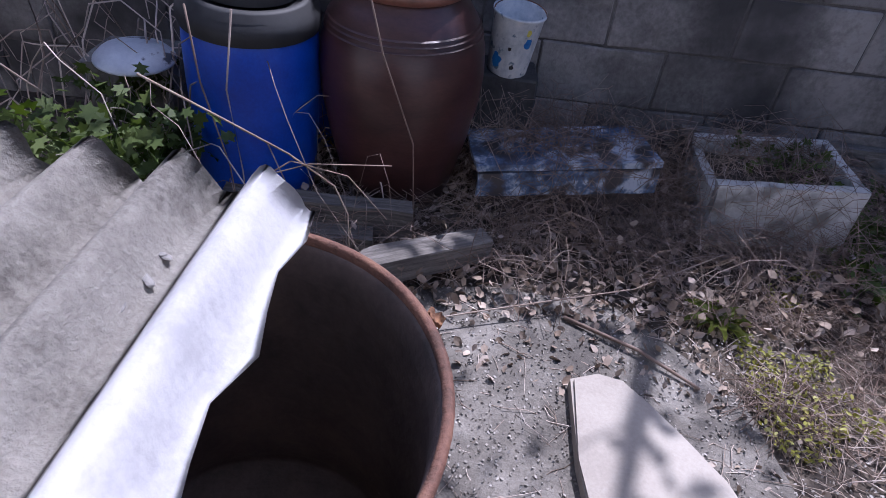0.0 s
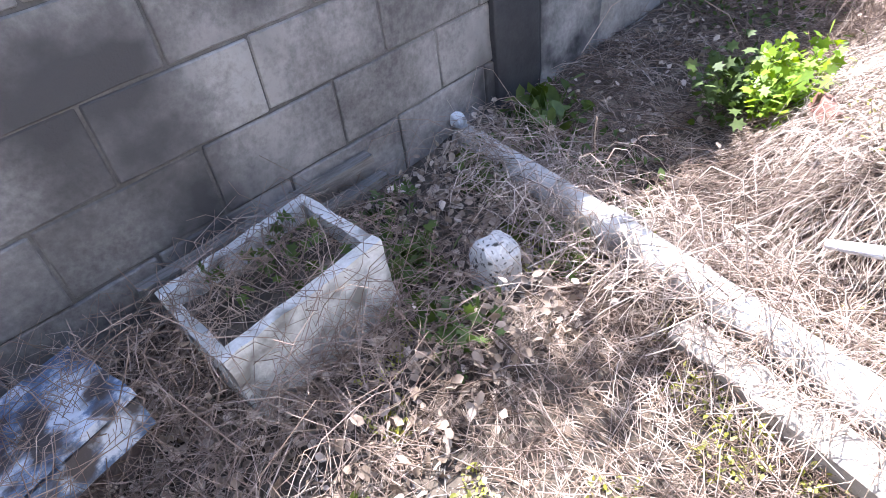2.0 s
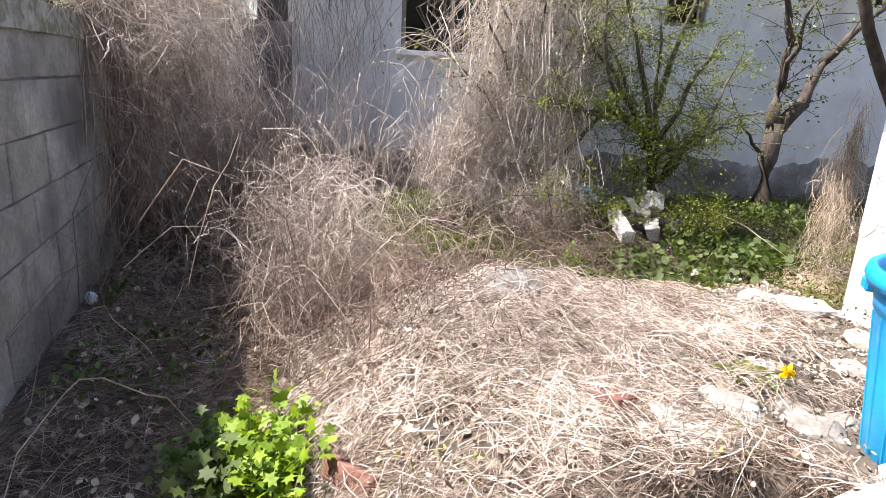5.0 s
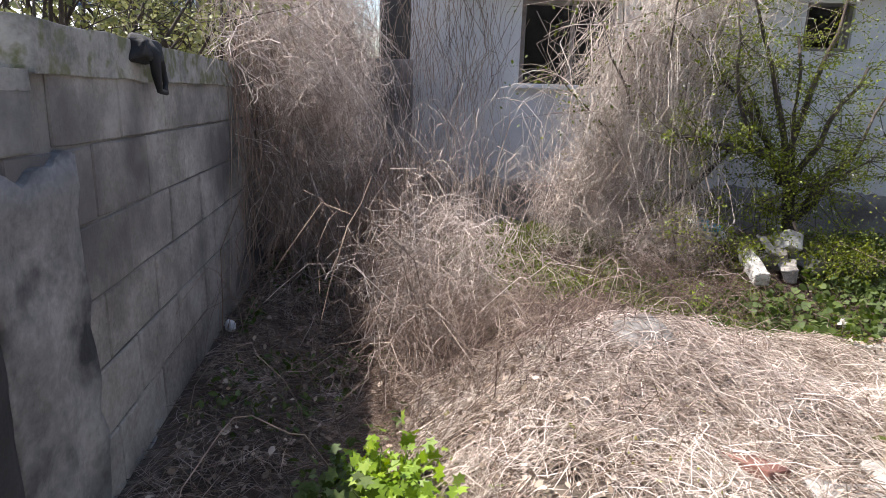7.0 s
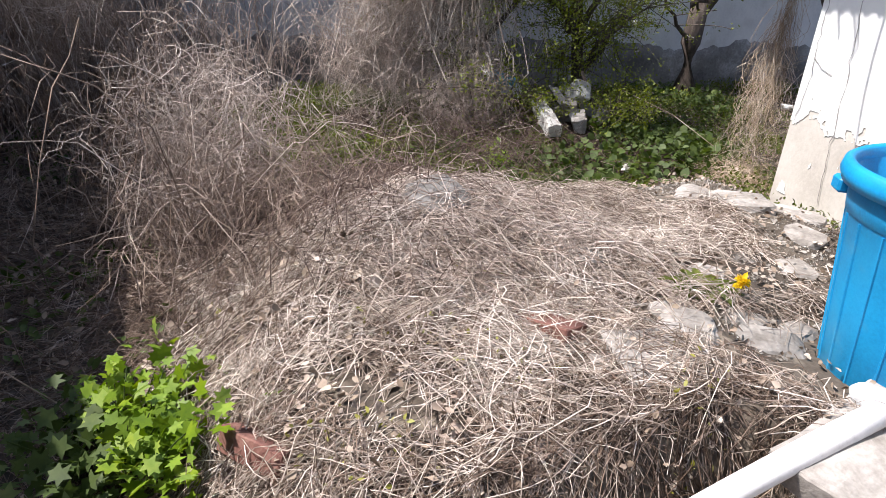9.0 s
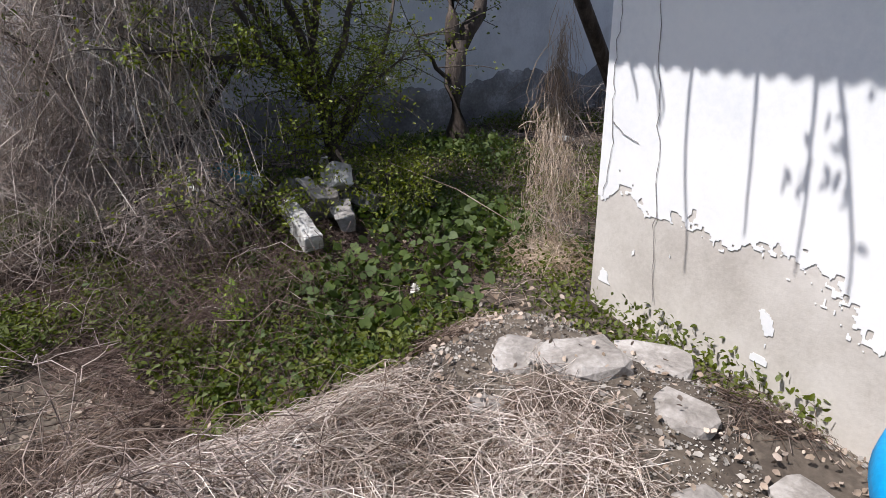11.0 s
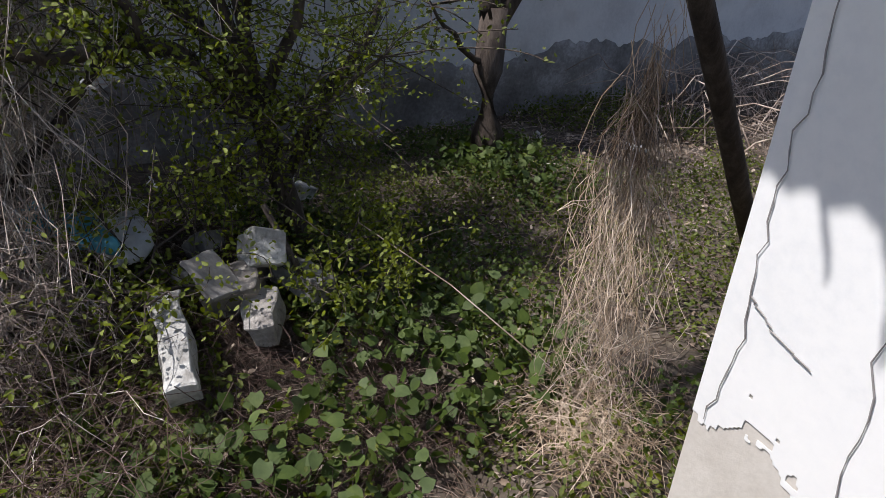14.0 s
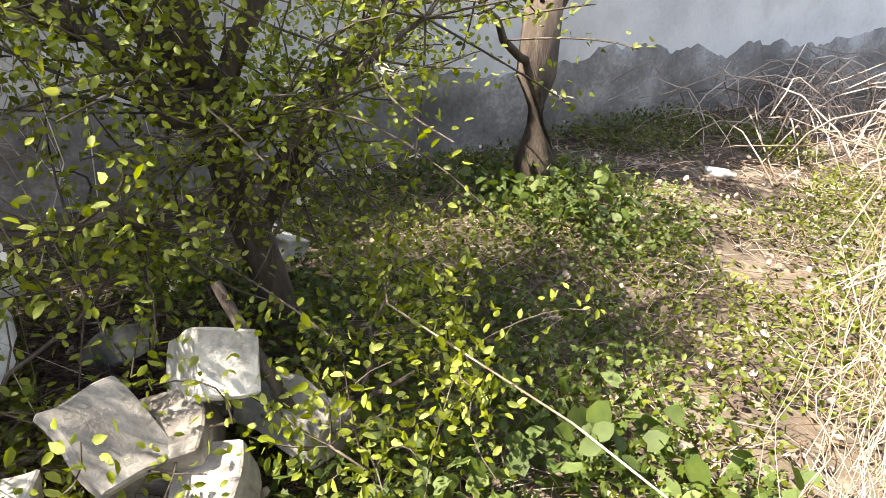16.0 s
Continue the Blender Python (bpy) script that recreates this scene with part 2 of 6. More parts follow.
def lift(x, y):
    """The height of the ground: level, with a low mound of rubble and a heap of debris."""
    x, y = np.asarray(x, float), np.asarray(y, float)
    front = 1.97 - 0.4 * (1 - sstep(0.15, 0.6, y))
    h = 0.27 * sstep(0, 0.16, x - front) * (1 - sstep(3.3, 3.8, x)) * (1 - sstep(1.1, 1.7, y)) * sstep(-0.9, -0.6, y)
    h = h + 0.13 * np.exp(-(((x - 3.15) / 0.42) ** 2) - ((y - 0.72) / 0.4) ** 2)
    h = h + 0.1 * sstep(2.05, 2.4, x) * (1 - sstep(2.8, 3.2, x)) * np.exp(-(((y - 1.45) / 0.22) ** 2))
    h = h + 0.14 * np.exp(-(((x - 4.95) / 0.6) ** 2) - ((y + 0.75) / 0.5) ** 2)
    h = h + 0.08 * sstep(4.6, 5.4, x) * (1 - sstep(2.2, 2.6, y))
    h = h + 0.05 * sstep(1.9, 2.4, y) * (1 - sstep(0.2, 0.9, np.abs(y - 2.45)))
    h = h + 0.02 * np.sin(x * 3.1 + 1) * np.sin(y * 2.7) * (1 - sstep(2.6, 2.9, y)) * sstep(0.3, 1.2, x) + 0.012 * np.sin(x * 9.0) * np.cos(y * 8.0 + x) * sstep(0.6, 1.4, x) * (1 - sstep(2.6, 2.9, y))
    return h + 0.5 * sstep(3.3, 6.0, y)


def on_ground(x, y):
    return float(lift(x, y))


# ground: a fine sheet in the yard that runs out to the horizon in one grid
gx = np.concatenate([[-900, -300, -100, -30, -10, -5], np.arange(-3, 9.01, 0.06), [11, 15, 22, 40, 100, 300, 900]])
gy = np.concatenate([[-900, -300, -100, -30, -14], np.arange(-8, 3.01, 0.06), [3.6, 5, 8, 12, 20, 40, 100, 300, 900]])
GX, GY = np.meshgrid(gx, gy, indexing="ij")
GZ = lift(GX, GY) + 0.006 * np.sin(GX * 31 + 3 * np.sin(GY * 17)) * np.cos(GY * 27 + 2 * np.sin(GX * 13)) * ((GX > -3) & (GX < 9) & (GY < 3) & (GY > -8))
gi = np.arange(GX.size).reshape(GX.shape)
gf = np.stack([gi[:-1, :-1], gi[1:, :-1], gi[1:, 1:], gi[:-1, 1:]], -1).reshape(-1, 4)
tagged(link_mesh("ground", quads_mesh("ground", np.stack([GX, GY, GZ], -1).reshape(-1, 3), gf), M["soil"], smooth=True), "bare brown soil with crumbs of stone and litter", "ground", kind="structure")

# block wall: dark mortar core; the blocks follow at the end of the file
WALL_X0, WALL_STEP, WALL_X1 = -2.9, 2.62, 7.4
wall = tagged(new("wall_north"), "grey concrete block boundary wall with stained joints", "wall", kind="structure")
part("mortar_core", box(WALL_STEP - WALL_X0, 0.15, 1.3, at=((WALL_X0 + WALL_STEP) / 2, WALL_Y + 0.0795, 0.55)), M["mortar"], wall, "dark recessed mortar")
part("mortar_core", box(WALL_X1 - WALL_STEP, 0.15, 1.35, at=((WALL_X1 + WALL_STEP) / 2, WALL_Y + 0.0795, 0.575)), M["mortar"], wall, "dark recessed mortar")
band = rough_box(WALL_STEP - WALL_X0, 0.05, 0.15, 22, 0.006, 5, 8)
bmesh.ops.translate(band, vec=((WALL_X0 + WALL_STEP) / 2, WALL_Y + 0.02, 1.147), verts=band.verts)
part("cement_band", band, M["cement"], wall, "plain cement render along the top", True)
cap_low = rough_box(WALL_STEP - WALL_X0, 0.2, 0.045, 30, 0.012, 6, 1)
bmesh.ops.translate(cap_low, vec=((WALL_X0 + WALL_STEP) / 2, WALL_Y + 0.09, 1.225), verts=cap_low.verts)
part("coping", cap_low, M["cap"], wall, "weathered cement coping with pale crust", True)
cap_high = rough_box(WALL_X1 - WALL_STEP - 0.02, 0.17, 0.12, 34, 0.012, 7, 2)
bmesh.ops.translate(cap_high, vec=((WALL_X1 + WALL_STEP) / 2 + 0.01, WALL_Y + 0.07, 1.3), verts=cap_high.verts)
part("coping", cap_high, M["cap"], wall, "mossy raised cement coping", True)
pil = rough_box(0.39, 0.06, 1.12, 14, 0.02, 9, 3)
for v in pil.verts:
    if v.co.z > 0.4:
        v.co.z += 0.05 * noise.noise(Vector((v.co.x * 9, 1, 3))) - 0.1 * (0.2 - v.co.x) * (v.co.z - 0.4) / 0.16
bmesh.ops.translate(pil, vec=(2.57, WALL_Y + 0.006, 0.5), verts=pil.verts)
part("pilaster", pil, M["pilaster"], wall, "rough grey pier with a blackened top", True)
stripe = rough_box(0.25, 0.03, 1.06, 12, 0.008, 9, 4)
for v in stripe.verts:
    if v.co.z > 0.4:
        v.co.x *= 1 - 0.5 * (v.co.z - 0.4)
bmesh.ops.translate(stripe, vec=(2.25, WALL_Y - 0.008, 0.47), verts=stripe.verts)
part("tar_strip", stripe, M["tar"], wall, "black tarred upright strip", True)

# back house: x = 6.85 + 0.2 y
HB = Matrix.Translation((6.85, 0, 0)) @ Matrix.Rotation(-math.atan(0.2), 4, "Z")


def placed(bm, m):
    bmesh.ops.transform(bm, matrix=m, verts=bm.verts)
    return bm


house = tagged(new("wall_east"), "old plastered house wall with dark stained base and a broken window", "wall", kind="structure")
WIN = (-0.42, 0.42, 1.37, 2.1)  # window: from, to along the wall, sill, head
y0, y1, z1 = -8.0, 1.42, 2.75
a0, a1, s0, s1 = WIN
b0, b1, t0, t1 = -2.42, -2.02, 1.72, 2.12
for nm, ya, yb, za, zb in (("wall_panel", y0, b0, -0.1, z1), ("wall_panel", b1, a0, -0.1, z1), ("wall_panel", b0, b1, -0.1, t0), ("wall_panel", b0, b1, t1, z1), ("wall_panel", a1, y1, -0.1, z1), ("wall_panel", a0, a1, -0.1, s0), ("wall_panel", a0, a1, s1, z1)):
    part(nm, placed(box(0.2, yb - ya, zb - za, at=(0.1, (ya + yb) / 2, (za + zb) / 2)), HB), M["plaster_grey"], house)
base = bmesh.new()
bys = np.arange(y0, y1, 0.03)
rows_ = []
for yb in bys:
    top = 0.5 + 0.1 * noise.noise(Vector((yb * 1.1, 0, 2))) + 0.09 * noise.noise(Vector((yb * 4, 1, 2))) + 0.03 * noise.noise(Vector((yb * 17, 2, 2)))
    rows_.append([base.verts.new((-0.006, yb, -0.1)), base.verts.new((-0.006, yb, 0.35)), base.verts.new((-0.006, yb, top)), base.verts.new((0.05, yb, top))])
for ra, rb in zip(rows_, rows_[1:]):
    for k in range(3):
        base.faces.new((ra[k], ra[k + 1], rb[k + 1], rb[k]))
part("stained_base", placed(base, HB), M["plaster_dark"], house, "blackened damp plaster base", True)
part("end_wall", placed(box(3.6, 0.2, 2.85, at=(2.0, y1 - 0.1, 1.325)), HB), M["plaster_grey"], house)
# near-black boards: the unlit room's darkness is put into their colour
part("room_back", placed(box(0.05, 5.4, 3.0, at=(1.6, -0.7, 1.4)), HB), M["painted_gloom"], house)
part("room_side", placed(box(1.5, 0.05, 3.0, at=(0.9, 1.18, 1.4)), HB), M["painted_gloom"], house)
part("room_side", placed(box(1.5, 0.05, 3.0, at=(0.9, -3.2, 1.4)), HB), M["painted_gloom"], house)

# white house: corner at (3.53, -1.32), its lit face runs back along the path
HW = Matrix.Translation((3.53, -1.32, 0)) @ Matrix.Rotation(-math.radians(15.5), 4, "Z")
white = tagged(new("wall_south"), "white plastered house wall with peeling paint and long cracks", "wall", kind="structure")
part("plaster", placed(box(7.6, 3.0, 2.9, at=(-3.8, -1.5, 1.42)), HW), M["plaster_white"], white)
tagged(obj("wall_west", box(0.2, 12, 2.4, at=(-3.0, -3.2, 1.15)), M["block"]), "plain grey block wall closing the yard", "wall", kind="structure")

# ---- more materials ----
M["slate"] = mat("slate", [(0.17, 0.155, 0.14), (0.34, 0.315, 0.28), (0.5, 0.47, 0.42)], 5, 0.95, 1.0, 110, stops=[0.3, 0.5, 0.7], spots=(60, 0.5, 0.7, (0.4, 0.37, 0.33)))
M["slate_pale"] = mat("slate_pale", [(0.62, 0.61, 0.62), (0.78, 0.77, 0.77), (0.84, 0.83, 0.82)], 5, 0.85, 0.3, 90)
M["rust_dark"] = mat("rust_dark", [(0.045, 0.036, 0.035), (0.09, 0.068, 0.062), (0.14, 0.1, 0.085)], 6, 0.6, 0.4, 70, metal=0.1)
M["rust_rim"] = mat("rust_rim", [(0.06, 0.03, 0.02), (0.13, 0.06, 0.04), (0.2, 0.1, 0.06)], 12, 0.8, 0.6, 120)
M["rust_flake"] = mat("rust_flake", [(0.09, 0.04, 0.02), (0.19, 0.085, 0.04), (0.32, 0.16, 0.07)], 14, 0.8, 0.5, 90)
M["onggi"] = mat("onggi", [(0.03, 0.013, 0.012), (0.055, 0.023, 0.02), (0.085, 0.037, 0.031)], 2.5, 0.32, 0.08, 60, stretch=(1, 1, 3))
M["onggi_rim"] = mat("onggi_rim", [(0.1, 0.04, 0.027), (0.18, 0.075, 0.05), (0.25, 0.115, 0.08)], 8, 0.35, 0.15, 60)
M["blue_plastic"] = mat("blue_plastic", [(0.004, 0.035, 0.3), (0.006, 0.06, 0.44), (0.012, 0.09, 0.52)], 3, 0.42, 0.08, 120, spots=(9, 0.6, 0.8, (0.02, 0.04, 0.16)))
M["black_plastic"] = mat("black_plastic", [(0.008, 0.008, 0.009), (0.02, 0.02, 0.022)], 5, 0.65, 0.1, 90, spots=(12, 0.62, 0.8, (0.05, 0.05, 0.05)))
M["bin_blue"] = mat("bin_blue", [(0.006, 0.23, 0.5), (0.01, 0.33, 0.66), (0.03, 0.4, 0.72)], 2.5, 0.45, 0.06, 150, spots=(7, 0.62, 0.8, (0.1, 0.38, 0.6)), trans=0.15)
M["enamel"] = mat("enamel", [(0.4, 0.44, 0.52), (0.62, 0.66, 0.72)], 8, 0.4, 0.2, 90, spots=(14, 0.62, 0.66, (0.08, 0.09, 0.12)))
M["paint_white"] = mat("paint_white", [(0.34, 0.38, 0.42), (0.55, 0.58, 0.6), (0.7, 0.7, 0.69)], 12, 0.55, 0.2, 90, spots=(30, 0.6, 0.66, (0.14, 0.2, 0.26)))
M["paint_blue"] = mat("paint_blue", [(0.01, 0.09, 0.3), (0.02, 0.2, 0.5)], 14, 0.5, 0.1, 90)
M["paint_yellow"] = mat("paint_yellow", [(0.5, 0.42, 0.06), (0.7, 0.62, 0.12)], 14, 0.5, 0.1, 90)
M["peeling"] = mat("peeling", [(0.04, 0.05, 0.08), (0.1, 0.15, 0.24), (0.48, 0.52, 0.58)], 7, 0.5, 0.5, 60, stops=[0.38, 0.5, 0.6], spots=(11, 0.5, 0.6, (0.06, 0.052, 0.05)))
M["foam"] = mat("foam", [(0.34, 0.335, 0.31), (0.52, 0.515, 0.49), (0.66, 0.655, 0.63)], 9, 0.8, 0.6, 160, spots=(13, 0.48, 0.64, (0.2, 0.19, 0.17)))
M["wood_grey"] = mat("wood_grey", [(0.07, 0.062, 0.055), (0.14, 0.125, 0.11), (0.23, 0.21, 0.19)], 6, 0.85, 0.6, 50, stretch=(1, 12, 12))
M["stone"] = mat("stone", [(0.15, 0.132, 0.115), (0.26, 0.235, 0.21), (0.4, 0.37, 0.34)], 8, 0.9, 0.9, 70, vary=0.2)
M["stone_tan"] = mat("stone_tan", [(0.26, 0.225, 0.19), (0.34, 0.3, 0.255), (0.4, 0.36, 0.31)], 2.5, 0.85, 0.25, 120)
M["stone_grey"] = mat("stone_grey", [(0.1, 0.094, 0.088), (0.18, 0.17, 0.16), (0.27, 0.255, 0.24)], 7, 0.9, 0.7, 80)
M["rubble"] = mat("rubble", [(0.12, 0.105, 0.095), (0.23, 0.21, 0.19), (0.38, 0.355, 0.33)], 10, 0.9, 1.0, 60, vary=0.2)
M["pumice"] = mat("pumice", [(0.3, 0.29, 0.28), (0.48, 0.47, 0.45), (0.6, 0.59, 0.57)], 12, 0.9, 0.8, 80, spots=(85, 0.56, 0.62, (0.06, 0.055, 0.05)))
M["rubble_pale"] = mat("rubble_pale", [(0.2, 0.19, 0.175), (0.38, 0.37, 0.35), (0.54, 0.53, 0.5)], 9, 0.9, 1.0, 60, spots=(22, 0.5, 0.7, (0.24, 0.225, 0.205)))
M["brick_red"] = mat("brick_red", [(0.1, 0.04, 0.032), (0.17, 0.075, 0.058), (0.25, 0.14, 0.11)], 12, 0.9, 0.7, 90)
M["pvc"] = mat("pvc", [(0.3, 0.29, 0.28), (0.46, 0.45, 0.43), (0.6, 0.58, 0.56)], 6, 0.65, 0.4, 80, spots=(8, 0.5, 0.7, (0.18, 0.16, 0.14)))
M["chips"] = mat("chips", [(0.17, 0.15, 0.13), (0.27, 0.245, 0.215), (0.4, 0.37, 0.33)], 5, 0.9, 0, 30, vary=0.3, vary_kind="island")
M["straw"] = mat("straw", [(0.17, 0.12, 0.09), (0.36, 0.28, 0.225), (0.6, 0.51, 0.43)], 4, 0.7, 0, 30, vary=0.55, vary_kind="island")
M["bramble"] = mat("bramble", [(0.2, 0.15, 0.125), (0.38, 0.305, 0.26), (0.6, 0.52, 0.46)], 3, 0.75, 0, 30, vary=0.5, vary_kind="island")
M["twig_red"] = mat("twig_red", [(0.042, 0.024, 0.018), (0.085, 0.051, 0.039), (0.17, 0.112, 0.088)], 3, 0.8, 0, 30, vary=0.55, vary_kind="island")
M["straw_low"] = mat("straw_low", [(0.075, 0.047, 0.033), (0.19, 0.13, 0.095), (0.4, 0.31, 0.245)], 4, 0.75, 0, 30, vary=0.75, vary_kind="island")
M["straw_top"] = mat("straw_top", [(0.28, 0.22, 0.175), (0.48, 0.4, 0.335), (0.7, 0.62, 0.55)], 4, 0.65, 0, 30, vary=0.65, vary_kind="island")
M["vine_dark"] = mat("vine_dark", [(0.12, 0.085, 0.066), (0.22, 0.158, 0.125), (0.36, 0.28, 0.22)], 3, 0.8, 0, 30, vary=0.35, vary_kind="island")
M["vine_gold"] = mat("vine_gold", [(0.2, 0.135, 0.085), (0.38, 0.28, 0.195), (0.58, 0.46, 0.34)], 3, 0.75, 0, 30, vary=0.5, vary_kind="island")
M["litter"] = mat("litter", [(0.16, 0.12, 0.09), (0.3, 0.23, 0.175), (0.45, 0.37, 0.29)], 5, 0.8, 0, 30, vary=0.45, vary_kind="island")
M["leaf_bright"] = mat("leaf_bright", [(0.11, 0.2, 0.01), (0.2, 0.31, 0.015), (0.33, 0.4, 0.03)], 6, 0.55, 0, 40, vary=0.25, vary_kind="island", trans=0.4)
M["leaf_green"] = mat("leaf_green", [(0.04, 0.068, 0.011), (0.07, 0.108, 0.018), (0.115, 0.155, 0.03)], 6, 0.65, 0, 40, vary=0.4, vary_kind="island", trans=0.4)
M["leaf_bush"] = mat("leaf_bush", [(0.06, 0.08, 0.009), (0.11, 0.14, 0.014), (0.19, 0.21, 0.03)], 6, 0.6, 0, 40, vary=0.45, vary_kind="island", trans=0.5)
M["leaf_plum"] = mat("leaf_plum", [(0.11, 0.14, 0.011), (0.19, 0.23, 0.018), (0.29, 0.32, 0.04)], 6, 0.6, 0, 40, vary=0.4, vary_kind="island", trans=0.5)
M["leaf_far"] = mat("leaf_far", [(0.14, 0.16, 0.045), (0.22, 0.23, 0.08), (0.32, 0.31, 0.14)], 5, 0.6, 0, 40, vary=0.3, vary_kind="island", trans=0.3)
M["moss"] = mat("moss", [(0.17, 0.17, 0.03), (0.27, 0.265, 0.05), (0.37, 0.34, 0.1)], 9, 0.8, 0, 60, vary=0.35, vary_kind="island", trans=0.2)
M["petal_yellow"] = mat("petal_yellow", [(0.75, 0.5, 0.0), (0.85, 0.62, 0.01)], 9, 0.6, 0, 60, trans=0.3)
M["petal_white"] = mat("petal_white", [(0.72, 0.68, 0.62), (0.82, 0.8, 0.76)], 9, 0.6, 0, 60, trans=0.3)
M["bark"] = mat("bark", [(0.028, 0.02, 0.016), (0.06, 0.044, 0.035), (0.12, 0.095, 0.078)], 7, 0.9, 0.9, 60, stretch=(3, 3, 0.7))
M["cloth_black"] = mat("cloth_black", [(0.01, 0.01, 0.011), (0.025, 0.025, 0.027)], 9, 0.85, 0.3, 120)
M["poly_white"] = mat("poly_white", [(0.5, 0.52, 0.54), (0.72, 0.73, 0.74)], 10, 0.6, 0.5, 50, spots=(14, 0.55, 0.65, (0.3, 0.29, 0.27)))
M["poly_teal"] = mat("poly_teal", [(0.05, 0.22, 0.3), (0.1, 0.36, 0.46)], 8, 0.5, 0.3, 50)
M["sill_wood"] = mat("sill_wood", [(0.12, 0.1, 0.09), (0.25, 0.22, 0.2)], 6, 0.8, 0.4, 60)
M["roof_sheet"] = mat("roof_sheet", [(0.42, 0.44, 0.44), (0.6, 0.61, 0.6), (0.7, 0.7, 0.69)], 3, 0.7, 0.3, 60)
M["cream"] = mat("cream", [(0.6, 0.54, 0.42), (0.7, 0.64, 0.52)], 1.5, 0.85, 0.1, 20)
M["silver_roof"] = mat("silver_roof", [(0.6, 0.63, 0.66), (0.74, 0.76, 0.78)], 1.5, 0.5, 0.1, 20)
M["far_brick"] = mat("far_brick", [(0.2, 0.15, 0.14), (0.28, 0.22, 0.2)], 1.5, 0.9, 0.2, 14)
M["frame_white"] = mat("frame_white", [(0.66, 0.67, 0.68), (0.76, 0.76, 0.76)], 3, 0.6, 0.1, 30)
M["far_glass"] = mat("far_glass", [(0.06, 0.08, 0.1), (0.14, 0.17, 0.2)], 0.6, 0.15, 0, 5)
M["car_paint"] = mat("car_paint", [(0.03, 0.045, 0.07), (0.045, 0.065, 0.1)], 2, 0.3, 0, 30, metal=0.4)
M["tyre"] = mat("tyre", [(0.015, 0.015, 0.015), (0.03, 0.03, 0.03)], 9, 0.9, 0.2, 60)
M["crack"] = mat("crack", [(0.16, 0.15, 0.145), (0.3, 0.28, 0.27)], 9, 0.95, 0, 60)


def thing(name, label, category, m=None, group="", kind=""):
    ob = tagged(new(name), label, category, group, kind)
    if m is not None:
        ob.matrix_world = m
    return ob


def stuff(name, me, material, label, category, smooth=False):
    return tagged(link_mesh(name, me, material, smooth=smooth), label, category, kind="stuff")


def tri_bm(poly, h0, h1):
    """A flat plate from a plan outline, from height h0 to h1."""
    bm = bmesh.new()
    lo = [bm.verts.new((x, y, h0)) for x, y in poly]
    hi = [bm.verts.new((x, y, h1)) for x, y in poly]
    n = len(poly)
    bm.faces.new(hi)
    bm.faces.new(lo[::-1])
    for i in range(n):
        bm.faces.new((lo[i], lo[(i + 1) % n], hi[(i + 1) % n], hi[i]))
    return bm


def rock_bm(sx, sy, sz, seed, jag=0.28, sub=2):
    bm = bmesh.new()
    bmesh.ops.create_icosphere(bm, subdivisions=sub, radius=0.5)
    for v in bm.verts:
        c = v.co.copy()
        k = 1 + jag * noise.noise(c * 2.2 + Vector((seed * 3.1, seed, -seed))) + 0.1 * noise.noise(c * 6 + Vector((seed, 0, 0)))
        c = Vector([math.copysign(abs(a * 2) ** 0.6 / 2, a) for a in c]) * k
        v.co = Vector((c.x * sx, c.y * sy, c.z * sz))
    return bm


def tube_bm(points, radii, sides=10, cap=True):
    """A tapered tube through points."""
    bm = bmesh.new()
    rings = []
    pts = [Vector(p) for p in points]
    for i, p in enumerate(pts):
        d = (pts[min(i + 1, len(pts) - 1)] - pts[max(i - 1, 0)]).normalized()
        q = d.to_track_quat("Z", "Y")
        rings.append([bm.verts.new(p + q @ Vector((math.cos(2 * math.pi * k / sides), math.sin(2 * math.pi * k / sides), 0)) * radii[i]) for k in range(sides)])
    for a, b in zip(rings, rings[1:]):
        for k in range(sides):
            bm.faces.new((a[k], a[(k + 1) % sides], b[(k + 1) % sides], b[k]))
    if cap:
        bm.faces.new(rings[0][::-1])
        bm.faces.new(rings[-1])
    return bm


def bezier(p0, p1, p2, k):
    t = np.linspace(0, 1, k)[None, :, None]
    return (1 - t) ** 2 * p0[:, None] + 2 * t * (1 - t) * p1[:, None] + t**2 * p2[:, None]


def wobble(pts, amount, rng):
    n, k, _ = pts.shape
    return pts + np.cumsum(rng.normal(scale=amount, size=(n, k, 3)), axis=1) * np.linspace(0, 1, k)[None, :, None]


# ---- house details ----
win2 = tagged(new("window_2"), "small dark window hole high in the plastered wall", "window", kind="structure")
for nm, ya, yb, za, zb in (("window_frame", b0, b0 + 0.035, t0, t1), ("window_frame", b1 - 0.035, b1, t0, t1), ("window_frame", b0 + 0.035, b1 - 0.035, t0, t0 + 0.035)):
    part(nm, placed(box(0.05, yb - ya, zb - za, 0.004, at=(0.06, (ya + yb) / 2, (za + zb) / 2)), HB), M["sill_wood"], win2)
win = tagged(new("window_1"), "open window hole with a thin grey mullion and a worn sill", "window", kind="structure")
for nm, ya, yb, za, zb in (("window_frame", a0, a0 + 0.04, s0, s1), ("window_frame", a1 - 0.04, a1, s0, s1), ("window_frame", a0 + 0.04, a1 - 0.04, s1 - 0.04, s1), ("mullion", -0.06, -0.025, s0, s1 - 0.04)):
    part(nm, placed(box(0.05, yb - ya, zb - za, 0.004, at=(0.06, (ya + yb) / 2, (za + zb) / 2)), HB), M["sill_wood"], win)
part("window_sill", placed(box(0.16, a1 - a0 + 0.1, 0.045, 0.006, at=(0.03, (a0 + a1) / 2, s0 - 0.02)), HB), M["frame_white"], win, "pale cement sill")


